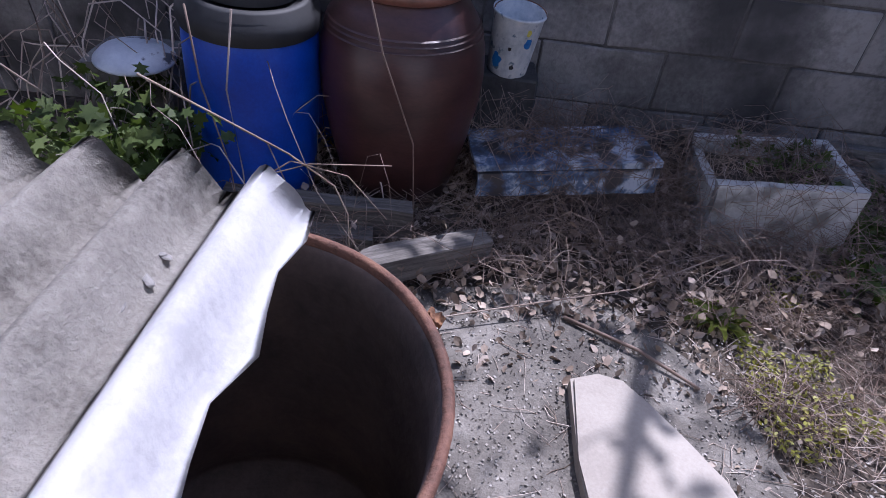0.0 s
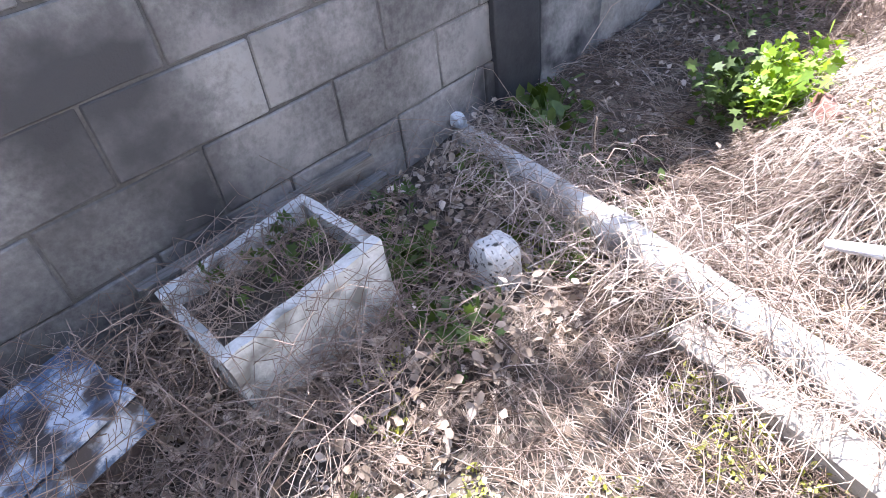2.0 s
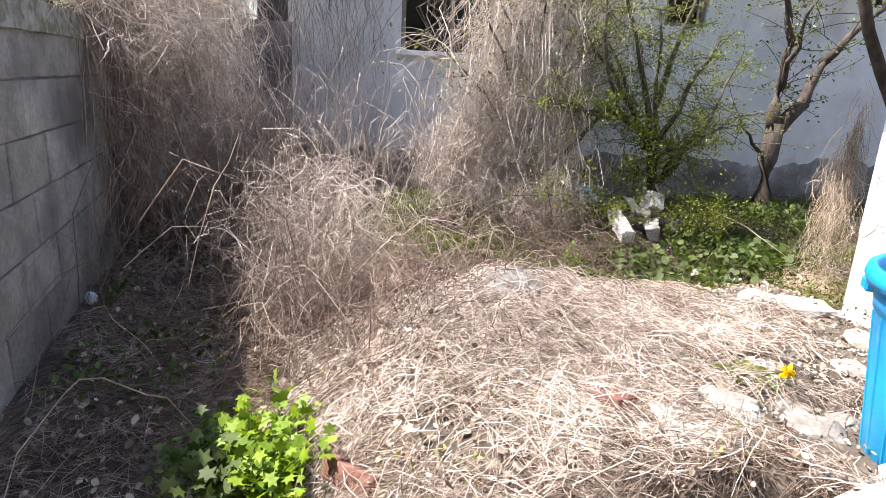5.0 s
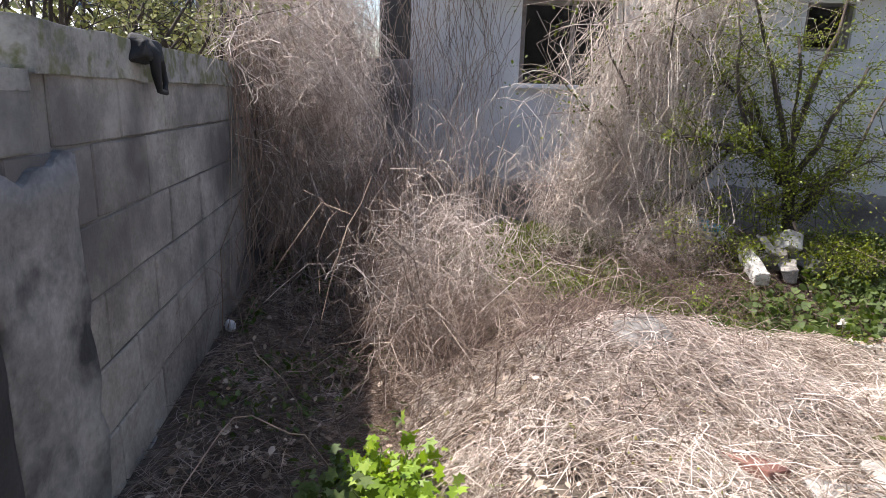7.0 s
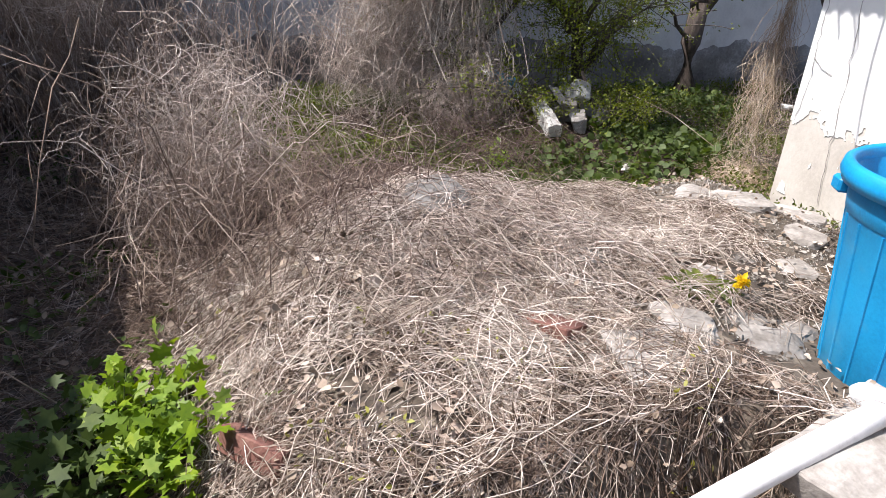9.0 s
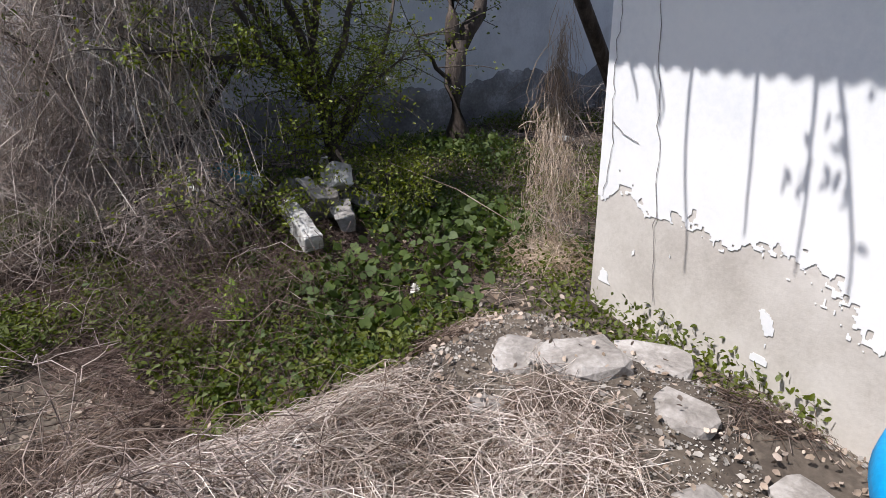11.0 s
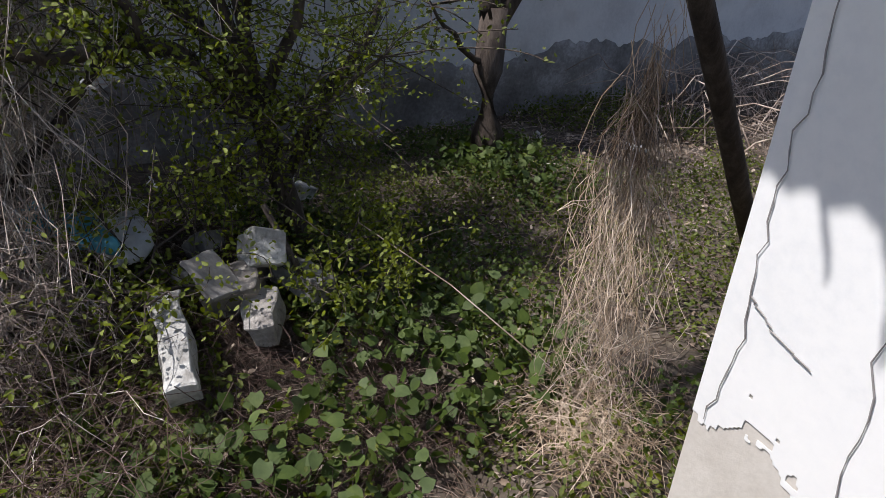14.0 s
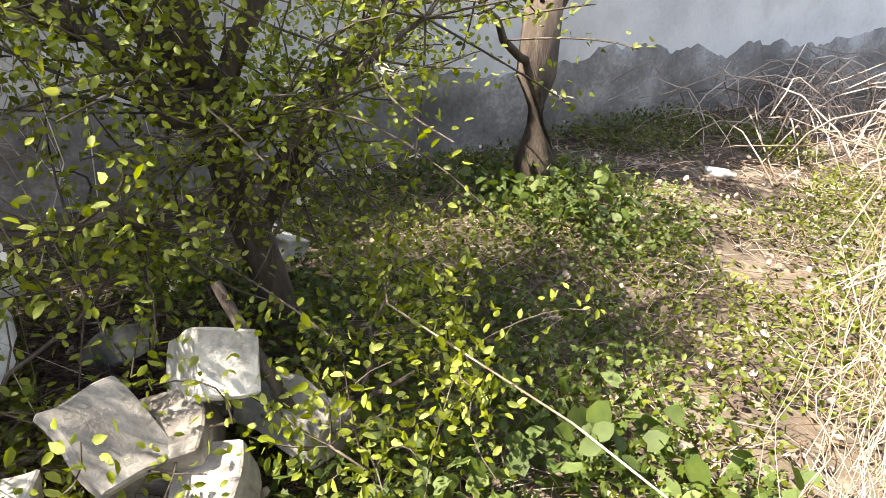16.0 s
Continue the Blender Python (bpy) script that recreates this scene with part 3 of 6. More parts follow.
def corrugated(length, depth, pitch, amp, thick, seg=8, jag=0.0, phase=0.0):
    """A wavy sheet: waves along x, ridges along y."""
    n = int(length / pitch * seg)
    bm = bmesh.new()
    rows = 14
    grid = []
    for i in range(n + 1):
        x = length * i / n
        z = amp * math.cos(2 * math.pi * (x + phase) / pitch)
        e0 = jag * noise.noise(Vector((x * 9, 0, 3))) + 0.5 * jag * noise.noise(Vector((x * 37, 1, 3)))
        e1 = jag * noise.noise(Vector((x * 9, 5, 3))) + 0.5 * jag * noise.noise(Vector((x * 37, 6, 3)))
        grid.append([bm.verts.new((x, e0 + (depth + e1 - e0) * j / rows, z)) for j in range(rows + 1)])
    for i in range(n):
        for j in range(rows):
            bm.faces.new((grid[i][j], grid[i + 1][j], grid[i + 1][j + 1], grid[i][j + 1]))
    bmesh.ops.solidify(bm, geom=bm.faces[:], thickness=thick)
    return bm


roof = tagged(new("roof_east"), "pale corrugated sheet roof edge over the window", "roof", kind="structure")
rs = corrugated(8.4, 2.2, 0.075, 0.012, 0.006)
part("roof_sheet", placed(rs, HB @ Matrix.Translation((-0.42, -7.2, 2.25)) @ Matrix.Rotation(math.radians(-14), 4, "Y") @ Matrix.Rotation(math.radians(90), 4, "Z") @ Matrix.Scale(-1, 4, (0, 1, 0))), M["roof_sheet"], roof)
part("rafter", placed(box(0.06, 8.4, 0.1, at=(-0.2, -3.0, 2.3)), HB), M["wood_grey"], roof)
eave = tagged(new("roof_south"), "overhanging corrugated eave of the white house", "roof", kind="structure")
es = corrugated(8.6, 1.135, 0.075, 0.009, 0.006)
part("roof_sheet", placed(es, HW @ Matrix.Translation((0.8, -0.33, 2.27)) @ Matrix.Rotation(math.radians(1.6), 4, "Y") @ Matrix.Translation((-8.6, 0, 0))), M["roof_sheet"], eave)

# peeling paint: white coat over bare plaster, thin and ragged along its lower edge
bpy.data.objects["plaster"].data.materials.clear()
bpy.data.objects["plaster"].data.materials.append(M["plaster_bare"])
bpy.data.objects["plaster"]["label"] = "bare tan plaster"


def paint_edge(u):
    return float(np.interp(u, [-8, -3, -1.7, -1.04, -0.81, -0.43, -0.1, 0.02], [0.12, 0.16, 0.26, 0.4, 0.45, 0.52, 0.52, 0.5]))


paint = bmesh.new()
us = np.concatenate([np.linspace(-7.6, -2.0, 60)[:-1], np.arange(-2.0, -0.001, 0.008), [0.0]])
zs = np.concatenate([np.arange(0.02, 0.85, 0.008), [1.2, 1.7, 2.3, 2.85]])
pv = {}
for i in range(len(us) - 1):
    for j in range(len(zs) - 1):
        u, z = (us[i] + us[i + 1]) / 2, (zs[j] + zs[j + 1]) / 2
        e = z - paint_edge(u) + 0.1 * noise.noise(Vector((u * 5, z * 5, 1))) + 0.05 * noise.noise(Vector((u * 22, z * 22, 4))) + 0.06 * noise.noise(Vector((u * 60, z * 60, 8)))
        e = max(e, 0.9 * (noise.noise(Vector((u * 7 + 3, z * 7, 6))) - 0.5) + 0.1 * noise.noise(Vector((u * 40, z * 40, 2)))) if z > 0.12 else e
        if e > 0:
            q = []
            for a, b in ((i, j), (i + 1, j), (i + 1, j + 1), (i, j + 1)):
                if (a, b) not in pv:
                    pv[a, b] = paint.verts.new((us[a], 0.0025, zs[b]))
                q.append(pv[a, b])
            paint.faces.new(q)
edge_v = [v for v in paint.verts if v.is_boundary and 0.03 < v.co.z < 0.84 and -1.98 < v.co.x < -0.005]
for _ in range(1):
    bmesh.ops.smooth_vert(paint, verts=edge_v, factor=0.5, use_axis_x=True, use_axis_z=True)
bmesh.ops.solidify(paint, geom=paint.faces[:], thickness=0.0012)
part("paint_coat", placed(paint, HW), M["plaster_white"], white, "peeling white paint")
crk = []
for line in (((-0.03, 2.3), (-0.02, 1.58), (-0.05, 1.19), (-0.035, 0.95), (-0.06, 0.7), (-0.03, 0.45)), ((-0.18, 2.3), (-0.2, 1.58), (-0.23, 1.13), (-0.28, 0.75), (-0.31, 0.44), (-0.34, 0.1)), ((-0.05, 0.78), (-0.12, 0.74), (-0.2, 0.72))):
    p = []
    for (u0, z0), (u1, z1c) in zip(line, line[1:]):
        for k in range(8):
            t = k / 8
            p.append((u0 + (u1 - u0) * t + 0.022 * noise.noise(Vector((z0 * 31 + k * 0.6, u0, 5))), 0.0078, z0 + (z1c - z0) * t))
    part("crack", placed(tube_bm(p, [0.0014 + 0.001 * noise.noise(Vector((i * 0.7, 0, 0))) for i in range(len(p))], 5), HW), M["crack"], white, "open crack")

# boundary wall stump between block wall and house
tagged(obj("wall_corner", box(0.2, 1.12, 1.6, at=(7.12, 1.93, 0.75)), M["plaster_dark"]), "low dark wall under dead vines", "wall", kind="structure")

# ---- yard by the wall: drum, sheet, jar, barrel ----
drum = thing("oil_drum", "rusty open steel drum with a dark inside", "drum", pose(-0.315, 0.86, 0))
prof = [(0.0, 0.03), (0.275, 0.03)] + [(0.275, 0.05)] + [(0.275 - 0.006 * (1 if i % 2 else 0), 0.06 + 0.022 * i) for i in range(24)] + [(0.275, 0.61), (0.284, 0.625), (0.288, 0.615), (0.284, 0.4), (0.29, 0.39), (0.284, 0.38), (0.284, 0.2), (0.29, 0.19), (0.284, 0.18), (0.284, 0.0), (0, 0)]
part("drum_body", lathe(prof, 64), M["rust_dark"], drum, smooth=True)
rim = lathe([(0.28, 0.615), (0.279, 0.63), (0.286, 0.636), (0.293, 0.63), (0.292, 0.615)], 64)
part("rim", rim, M["rust_rim"], drum, "rusted rolled rim", True)
sheet = thing("corrugated_sheet", "weathered grey corrugated roofing sheet lying over the drum", "roof sheet", pose(-1.42, 0.27, 0.692, 0, 1.0, -4))
cs = corrugated(0.99, 1.0, 0.13, 0.034, 0.007, 10, 0.03)
sheet_ob = part("sheet", cs, M["slate"], sheet, smooth=True)
# last wave is coloured near white for the sun falling on that ridge
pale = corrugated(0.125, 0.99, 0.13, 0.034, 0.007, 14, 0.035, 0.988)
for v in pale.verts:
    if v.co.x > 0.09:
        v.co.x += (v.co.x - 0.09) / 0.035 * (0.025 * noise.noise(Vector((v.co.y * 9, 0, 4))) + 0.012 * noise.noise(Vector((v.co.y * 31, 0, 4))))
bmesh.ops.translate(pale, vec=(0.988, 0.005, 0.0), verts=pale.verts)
part("pale_ridge", pale, M["slate_pale"], sheet, "pale end ridge with its sunlit tone painted in", True)
for i, (x, y, a) in enumerate(((-0.43, 0.96, 30), (-0.42, 1.0, 50), (-0.43, 0.91, 10), (-0.42, 1.04, 70))):
    ob = tagged(obj("bark_chip", rock_bm(0.014, 0.05, 0.008, i + 3, 0.5), M["stone_grey"]), "grey bark chip lying on the sheet", "bark chip", "bark chips on the sheet")
    ob.matrix_world = pose(x, y, 0.655, 0, 6, a)
for i, (x, y, s) in enumerate(((-0.1, 1.46, 0.06), (-0.085, 1.4, 0.05), (-0.05, 1.53, 0.035))):
    fb = bmesh.new()
    bmesh.ops.create_grid(fb, x_segments=8, y_segments=8, size=1)
    for v in fb.verts:
        r = v.co.length
        v.co = Vector((v.co.x * s, v.co.y * s * 0.7, 0.4 * s * v.co.x**2 + 0.5 * s * noise.noise(v.co * 2 + Vector((i, 0, 0)))))
    bmesh.ops.solidify(fb, geom=fb.faces[:], thickness=0.003)
    tagged(obj("rust_scale", fb, M["rust_flake"], smooth=True), "curled orange flake of rusted steel", "rust flake", "rust flakes beside the drum").matrix_world = pose(x, y, 0.04 + 0.02 * i, 25, 30, 40 * i)

jar = thing("onggi_jar", "large dark brown glazed earthenware jar, open", "jar", pose(-0.22, 2.21, 0))
jp = [(0.0, 0.0), (0.155, 0.0), (0.165, 0.02), (0.19, 0.12), (0.218, 0.24), (0.238, 0.36), (0.243, 0.44), (0.236, 0.52), (0.215, 0.585), (0.185, 0.63), (0.163, 0.65), (0.16, 0.665), (0.14, 0.66), (0.15, 0.63), (0.2, 0.56), (0.22, 0.46), (0.2, 0.24), (0.15, 0.04), (0, 0.03)]
part("body", lathe(jp, 56), M["onggi"], jar, smooth=True)
part("rim", lathe([(0.155, 0.655), (0.17, 0.664), (0.179, 0.676), (0.177, 0.687), (0.167, 0.69), (0.155, 0.684), (0.148, 0.66)], 56), M["onggi_rim"], jar, "reddish rolled rim", True)
for z in (0.56, 0.575, 0.588):
    r = np.interp(z, [0.52, 0.585, 0.63], [0.237, 0.216, 0.186])
    part("incised_ring", lathe([(r - 0.002, z - 0.003), (r + 0.003, z), (r - 0.002, z + 0.003)], 56), M["onggi"], jar)

barrel = thing("blue_barrel", "blue plastic barrel under a black lid", "barrel", pose(-0.66, 2.14, 0, 2, 3, 0))
part("body", lathe([(0, 0), (0.165, 0), (0.172, 0.015), (0.18, 0.1), (0.185, 0.3), (0.186, 0.42), (0.184, 0.52), (0.178, 0.57), (0.17, 0.585), (0, 0.585)], 48), M["blue_plastic"], barrel, smooth=True)
part("lid", lathe([(0.188, 0.56), (0.192, 0.58), (0.188, 0.605), (0.172, 0.615), (0.165, 0.635), (0.15, 0.642), (0.14, 0.632), (0, 0.64)], 48), M["black_plastic"], barrel, "dusty black plastic lid", True)
part("lid_disc", lathe([(0.13, 0.641), (0.132, 0.668), (0.12, 0.68), (0.06, 0.69), (0.058, 0.71), (0.02, 0.715), (0, 0.715)], 48), M["black_plastic"], barrel, "raised round cap", True)
tarp = rough_box(0.2, 0.05, 0.42, 8, 0.035, 7, 9)
tagged(obj("blue_tarp", tarp, M["blue_plastic"], smooth=True), "crumpled blue plastic sheet behind the barrel", "tarp").matrix_world = pose(-0.47, 2.36, 0.2, 0, 0, 10)

basin = thing("enamel_basin", "dented pale enamel basin half hidden in twigs", "basin", pose(-1.0, 2.16, 0.39, 3, 2, 20))
part("bowl", lathe([(0.0, 0.03), (0.05, 0.028), (0.09, 0.016), (0.105, 0.0), (0.115, -0.002), (0.113, 0.004), (0.095, 0.022), (0.055, 0.036), (0, 0.038)], 40), M["enamel"], basin, smooth=True)
stand = rough_box(0.26, 0.2, 0.4, 3, 0.012, 5, 12)
tagged(obj("stone_block", stand, M["stone_grey"]), "dark stone block under the basin", "stone block").matrix_world = pose(-1.05, 2.27, 0.16)

# added support for the pail, coloured near black so that it hardly shows
block_stand = rough_box(0.2, 0.16, 0.38, 3, 0.008, 6, 14, 0.006)
tagged(obj("added_stand", block_stand, M["stand_dark"]), "dark block added to hold up the paint pail", "concrete block").matrix_world = pose(0.1, 2.39, 0.2)
pot = thing("paint_pail", "white paint pail with blue and yellow splashes", "pail", pose(0.1, 2.37, 0.39, 3, 4, 0))
part("pail_body", lathe([(0, 0), (0.06, 0), (0.063, 0.006), (0.078, 0.185), (0.083, 0.19), (0.083, 0.197), (0.076, 0.195), (0.06, 0.02), (0, 0.015)], 36), M["paint_white"], pot, smooth=True)


def splash(a, z, s, seed):
    bm = bmesh.new()
    c = bm.verts.new((0, 0, 0))
    ringv = []
    for i in range(18):
        t = 2 * math.pi * i / 18
        r = s * (1 + 0.5 * noise.noise(Vector((math.cos(t) * 1.5, math.sin(t) * 1.5, seed))))
        aa, zz = a + r * math.cos(t) / 0.072, z + 1.3 * r * math.sin(t)
        rad = 0.0634 + 0.0838 * max(zz - 0.006, 0) * 1.0
        ringv.append(bm.verts.new((rad * math.cos(aa), rad * math.sin(aa), zz)))
    rad = 0.0634 + 0.0838 * z + 0.0008
    c.co = (rad * math.cos(a), rad * math.sin(a), z)
    for i in range(18):
        bm.faces.new((c, ringv[i], ringv[(i + 1) % 18]))
    return bm


part("paint_splash", splash(-1.0, 0.12, 0.013, 1), M["paint_blue"], pot, "blue paint splash")
part("paint_splash", splash(-2.3, 0.05, 0.018, 2), M["paint_blue"], pot, "blue paint splash")
part("paint_splash", splash(-1.1, 0.155, 0.008, 5), M["paint_yellow"], pot, "yellow paint splash")
part("paint_splash", splash(-1.5, 0.04, 0.007, 4), M["black_plastic"], pot, "black paint spot")
part("paint_splash", splash(-1.75, 0.1, 0.005, 7), M["black_plastic"], pot, "black paint spot")
part("bail_handle", tube_bm([(0.08 * math.cos(t), 0.03 * math.sin(t) - 0.02, 0.195 + 0.03 * math.sin(t)) for t in np.linspace(0, math.pi, 14)], [0.002] * 14, 5), M["rust_rim"], pot, "thin wire handle")

mbox = thing("metal_box", "rusted metal box with peeling blue and white paint", "metal box", pose(0.31, 2.2, 0.02, -4, -3, 9))
part("top", rough_box(0.58, 0.26, 0.02, 8, 0.006, 9, 21), M["peeling"], mbox).location = (0, 0, 0.2)
part("front", rough_box(0.57, 0.015, 0.08, 8, 0.004, 9, 22), M["peeling"], mbox).location = (0, -0.125, 0.145)
part("base", rough_box(0.53, 0.22, 0.13, 3, 0.005, 9, 23), M["rust_dark"], mbox, "dark rusted underside").location = (0, 0.01, 0.07)

pl = thing("foam_planter", "broken white foam box used as a planter", "planter", pose(1.0, 2.215, 0.02, 0, -4, -1))
part("side_panel", rough_box(0.44, 0.032, 0.235, 10, 0.004, 20, 31), M["foam"], pl, smooth=False).location = (0, -0.145, 0.117)
part("side_panel", rough_box(0.44, 0.032, 0.235, 10, 0.004, 20, 32), M["foam"], pl).location = (0, 0.145, 0.117)
part("side_panel", rough_box(0.03, 0.26, 0.235, 8, 0.004, 20, 33), M["foam"], pl).location = (0.205, 0, 0.117)
part("side_panel", rough_box(0.03, 0.26, 0.19, 8, 0.008, 20, 34), M["foam"], pl, "broken low end panel").location = (-0.205, 0, 0.095)
part("soil", rough_box(0.39, 0.26, 0.17, 10, 0.02, 12, 35), M["soil"], pl, "dark potting soil").location = (0, 0, 0.095)

for nm, c, s, rz, tilt, lab in (("wooden_beam", (-0.42, 1.93, 0.06), (0.56, 0.055, 0.13), 0, 0, "weathered grey timber on the ground"), ("wooden_beam", (-0.5, 1.86, 0.03), (0.5, 0.07, 0.06), 3, 0, "weathered grey timber on the ground")):
    tagged(obj(nm, rough_box(*s, 6, 0.004, 12, 41), M["wood_grey"]), lab, "timber", "timbers on the ground").matrix_world = pose(*c, 0, tilt, rz)
bp = tri_bm([(-0.19, -0.037), (-0.14, -0.04), (0.19, -0.034), (0.19, 0.034), (-0.14, 0.04), (-0.18, 0.035), (-0.197, 0.02), (-0.203, 0), (-0.2, -0.02)], -0.04, 0.04)
bmesh.ops.bevel(bp, geom=bp.edges[:], offset=0.004, segments=1, affect="EDGES")
tagged(obj("wooden_plank", bp, M["wood_grey"]), "short grey plank with a rounded end on leaves", "plank").matrix_world = pose(-0.085, 1.775, 0.078, 0, 3, 29)
for i, (x0, x1, z) in enumerate(((0.75, 1.5, 0.2), (0.85, 1.52, 0.13))):
    tagged(obj("wall_board", rough_box(x1 - x0, 0.04, 0.03, 8, 0.004, 9, 50 + i), M["wood_grey"]), "old grey board leaning at the wall foot", "board", "boards at the wall foot").matrix_world = pose((x0 + x1) / 2, WALL_Y - 0.035 - 0.03 * i, z, 0, 0.6, 0)

pad_poly = [(-1.6, 0.2), (1.0, 0.1), (0.82, 0.9), (0.72, 1.45), (0.45, 1.72), (0.1, 1.75), (-0.3, 1.68), (-1.7, 1.7)]
pad = tri_bm(pad_poly, -0.05, 0.012)
tagged(obj("pavement_pad", pad, M["concrete_pad"]), "rough old concrete pad with crumbling edges", "concrete pad", kind="structure")
slab = tri_bm([(0.29, 1.42), (0.36, 1.445), (0.42, 1.43), (0.46, 1.36), (0.53, 1.28), (0.6, 1.19), (0.64, 1.08), (0.62, 0.94), (0.45, 0.9), (0.31, 0.93), (0.285, 1.2)], 0.012, 0.052)
bmesh.ops.bevel(slab, geom=[e for e in slab.edges if all(v.co.z > 0.04 for v in e.verts)], offset=0.008, segments=2, affect="EDGES")
tagged(obj("flat_stone", slab, M["stone_tan"]), "flat tan stone slab lying on the concrete", "stone slab")

# pipes and slabs further in
pipe = thing("plastic_pipe", "long grey white plastic pipe lying in dry grass", "pipe")
pp = [(1.9 - 0.37 * t, 2.45 - 1.72 * t, 0.07 + 0.012 * math.sin(5 * t)) for t in np.linspace(0, 1, 14)]
part("pipe_length", tube_bm(pp[:6], [0.047] * 6, 20), M["pvc"], pipe, smooth=True)
part("pipe_length", tube_bm(pp[5:], [0.05] * 9, 20), M["pvc"], pipe, smooth=True)
part("socket", tube_bm([pp[5], tuple((np.array(pp[5]) * 0.5 + np.array(pp[6]) * 0.5))], [0.056, 0.056], 20), M["pvc"], pipe, "flared joint", True)
kerb = rough_box(0.09, 0.95, 0.12, 8, 0.006, 8, 61, 0.008)
tagged(obj("concrete_kerb", kerb, M["stone_tan"]), "old concrete kerb stone beside the pipe", "kerb").matrix_world = pose(1.45, 1.0, 0.01, 0, 0, -14)
tagged(obj("plastic_lump", rock_bm(0.05, 0.05, 0.05, 4), M["poly_white"]), "small white plastic cap at the pipe end", "cap").matrix_world = pose(1.9, 2.465, 0.13)
rail = thing("fallen_post", "pale round concrete post lying on rubble", "post")
part("shaft", tube_bm([(1.96, 1.3, 0.115), (1.96, 1.1, 0.168), (1.96, 0.95, 0.207), (1.96, 0.7, 0.256), (1.955, 0.46, 0.308), (1.95, 0.3, 0.34)], [0.012, 0.02, 0.023, 0.025, 0.026, 0.026], 16), M["slate_pale"], rail, smooth=True)
for nm, c, s, rot, sd in (("broken_slab", (1.86, 0.9, 0.04), (0.26, 0.3, 0.06), (3, -9, 20), 3), ("broken_slab", (1.9, 0.36, 0.275), (0.24, 0.42, 0.06), (-7, -5, 8), 5), ("broken_slab", (1.76, 0.2, 0.12), (0.16, 0.22, 0.2), (0, -3, 15), 15), ("broken_slab", (1.8, 0.62, 0.02), (0.2, 0.24, 0.05), (-3, 3, -20), 6), ("broken_slab", (2.28, 0.6, 0.3), (0.2, 0.24, 0.05), (3, -4, -12), 9), ("broken_slab", (2.16, 0.92, 0.19), (0.06, 0.24, 0.16), (3, -4, -8), 19)):
    tagged(obj(nm, rough_box(*s, 5, 0.012, 9, sd, 0.004), M["stone"]), "pale broken concrete slab in dry grass", "slab", "broken slabs").matrix_world = pose(*c, *rot)


def rock(name, x, y, s, seed, material, label, group, sink=0.3, z=None, sub=2):
    ob = tagged(obj(name, rock_bm(s[0], s[1], s[2], seed, 0.3, sub), material), label, "stone", group)
    ob.matrix_world = pose(x, y, (on_ground(x, y) if z is None else z) + s[2] * (0.5 - sink), 0, 0, seed * 47 % 180)
    return ob


for i, (x, y, w) in enumerate(((2.47, 0.39, 0.12), (2.38, 0.43, 0.17), (2.39, 0.22, 0.13), (2.27, 0.25, 0.15), (2.3, 0.12, 0.1), (2.58, -0.23, 0.14), (2.92, -0.22, 0.12), (3.05, -0.5, 0.24), (3.2, -0.4, 0.16), (2.55, 0.2, 0.08), (2.93, -0.66, 0.22), (2.73, 0.52, 0.16), (2.46, 0.8, 0.2), (2.35, 0.7, 0.16), (2.62, 0.12, 0.1), (2.45, -0.4, 0.12), (3.4, 1.1, 0.16), (3.55, 1.22, 0.12), (2.68, -0.1, 0.1), (2.85, 0.05, 0.1), (3.1, -0.15, 0.12), (2.75, -0.5, 0.16))):
    rock("rubble_stone", x, y, (w * 1.1, w * 0.9, w * 0.34), i + 2, M["stone"], "pale rough rubble stone half buried in straw", "rubble on the mound", 0.55)
rock("grey_boulder", 3.14, 0.8, (0.24, 0.2, 0.2), 31, M["stone_grey"], "rounded grey boulder under dry stems", "", 0.6, sub=3)
rock("grey_boulder", 2.75, 0.5, (0.14, 0.12, 0.12), 33, M["stone_grey"], "rounded grey boulder under dry stems", "", 0.6, sub=3)
rock("speckled_stone", 1.46, 1.94, (0.13, 0.115, 0.18), 17, M["pumice"], "small pale stone with dark pits", "", 0.25, sub=3)
for i, (x, y, rz, lay) in enumerate(((2.45, 1.47, 30, 25), (3.33, 0.89, 80, 20), (2.5, 0.78, 20, 10))):
    tagged(obj("red_brick", rough_box(0.19, 0.09, 0.057, 4, 0.004, 16, 70 + i, 0.003), M["brick_red"]), "worn red brick lying in straw", "brick", "loose red bricks").matrix_world = pose(x, y, on_ground(x, y) + 0.006, lay, 8, rz)

# blue bin with ribs
binn = thing("plastic_bin", "bright blue open plastic bin with vertical ribs", "bin", pose(2.04, 0.03, 0.175, 0, 0, -37))
part("shell", lathe([(0, 0.005), (0.19, 0.0), (0.2, 0.01), (0.232, 0.3), (0.263, 0.56), (0.267, 0.565), (0.258, 0.56), (0.227, 0.3), (0.192, 0.02), (0, 0.02)], 64), M["bin_blue"], binn, smooth=True)
part("rim", lathe([(0.263, 0.535), (0.282, 0.54), (0.29, 0.56), (0.286, 0.582), (0.275, 0.59), (0.264, 0.583), (0.26, 0.56)], 64), M["bin_blue"], binn, "thick rolled rim", True)
part("band", lathe([(0.2535, 0.475), (0.257, 0.478), (0.2625, 0.52), (0.26, 0.535)], 64), M["bin_blue"], binn, "", True)
for k in range(22):
    t = 2 * math.pi * k / 22
    rb = tube_bm([(0.2035 * math.cos(t), 0.2035 * math.sin(t), 0.04), (0.2325 * math.cos(t), 0.2325 * math.sin(t), 0.3), (0.2525 * math.cos(t), 0.2525 * math.sin(t), 0.47)], [0.0035] * 3, 6)
    part("rib", rb, M["bin_blue"], binn)
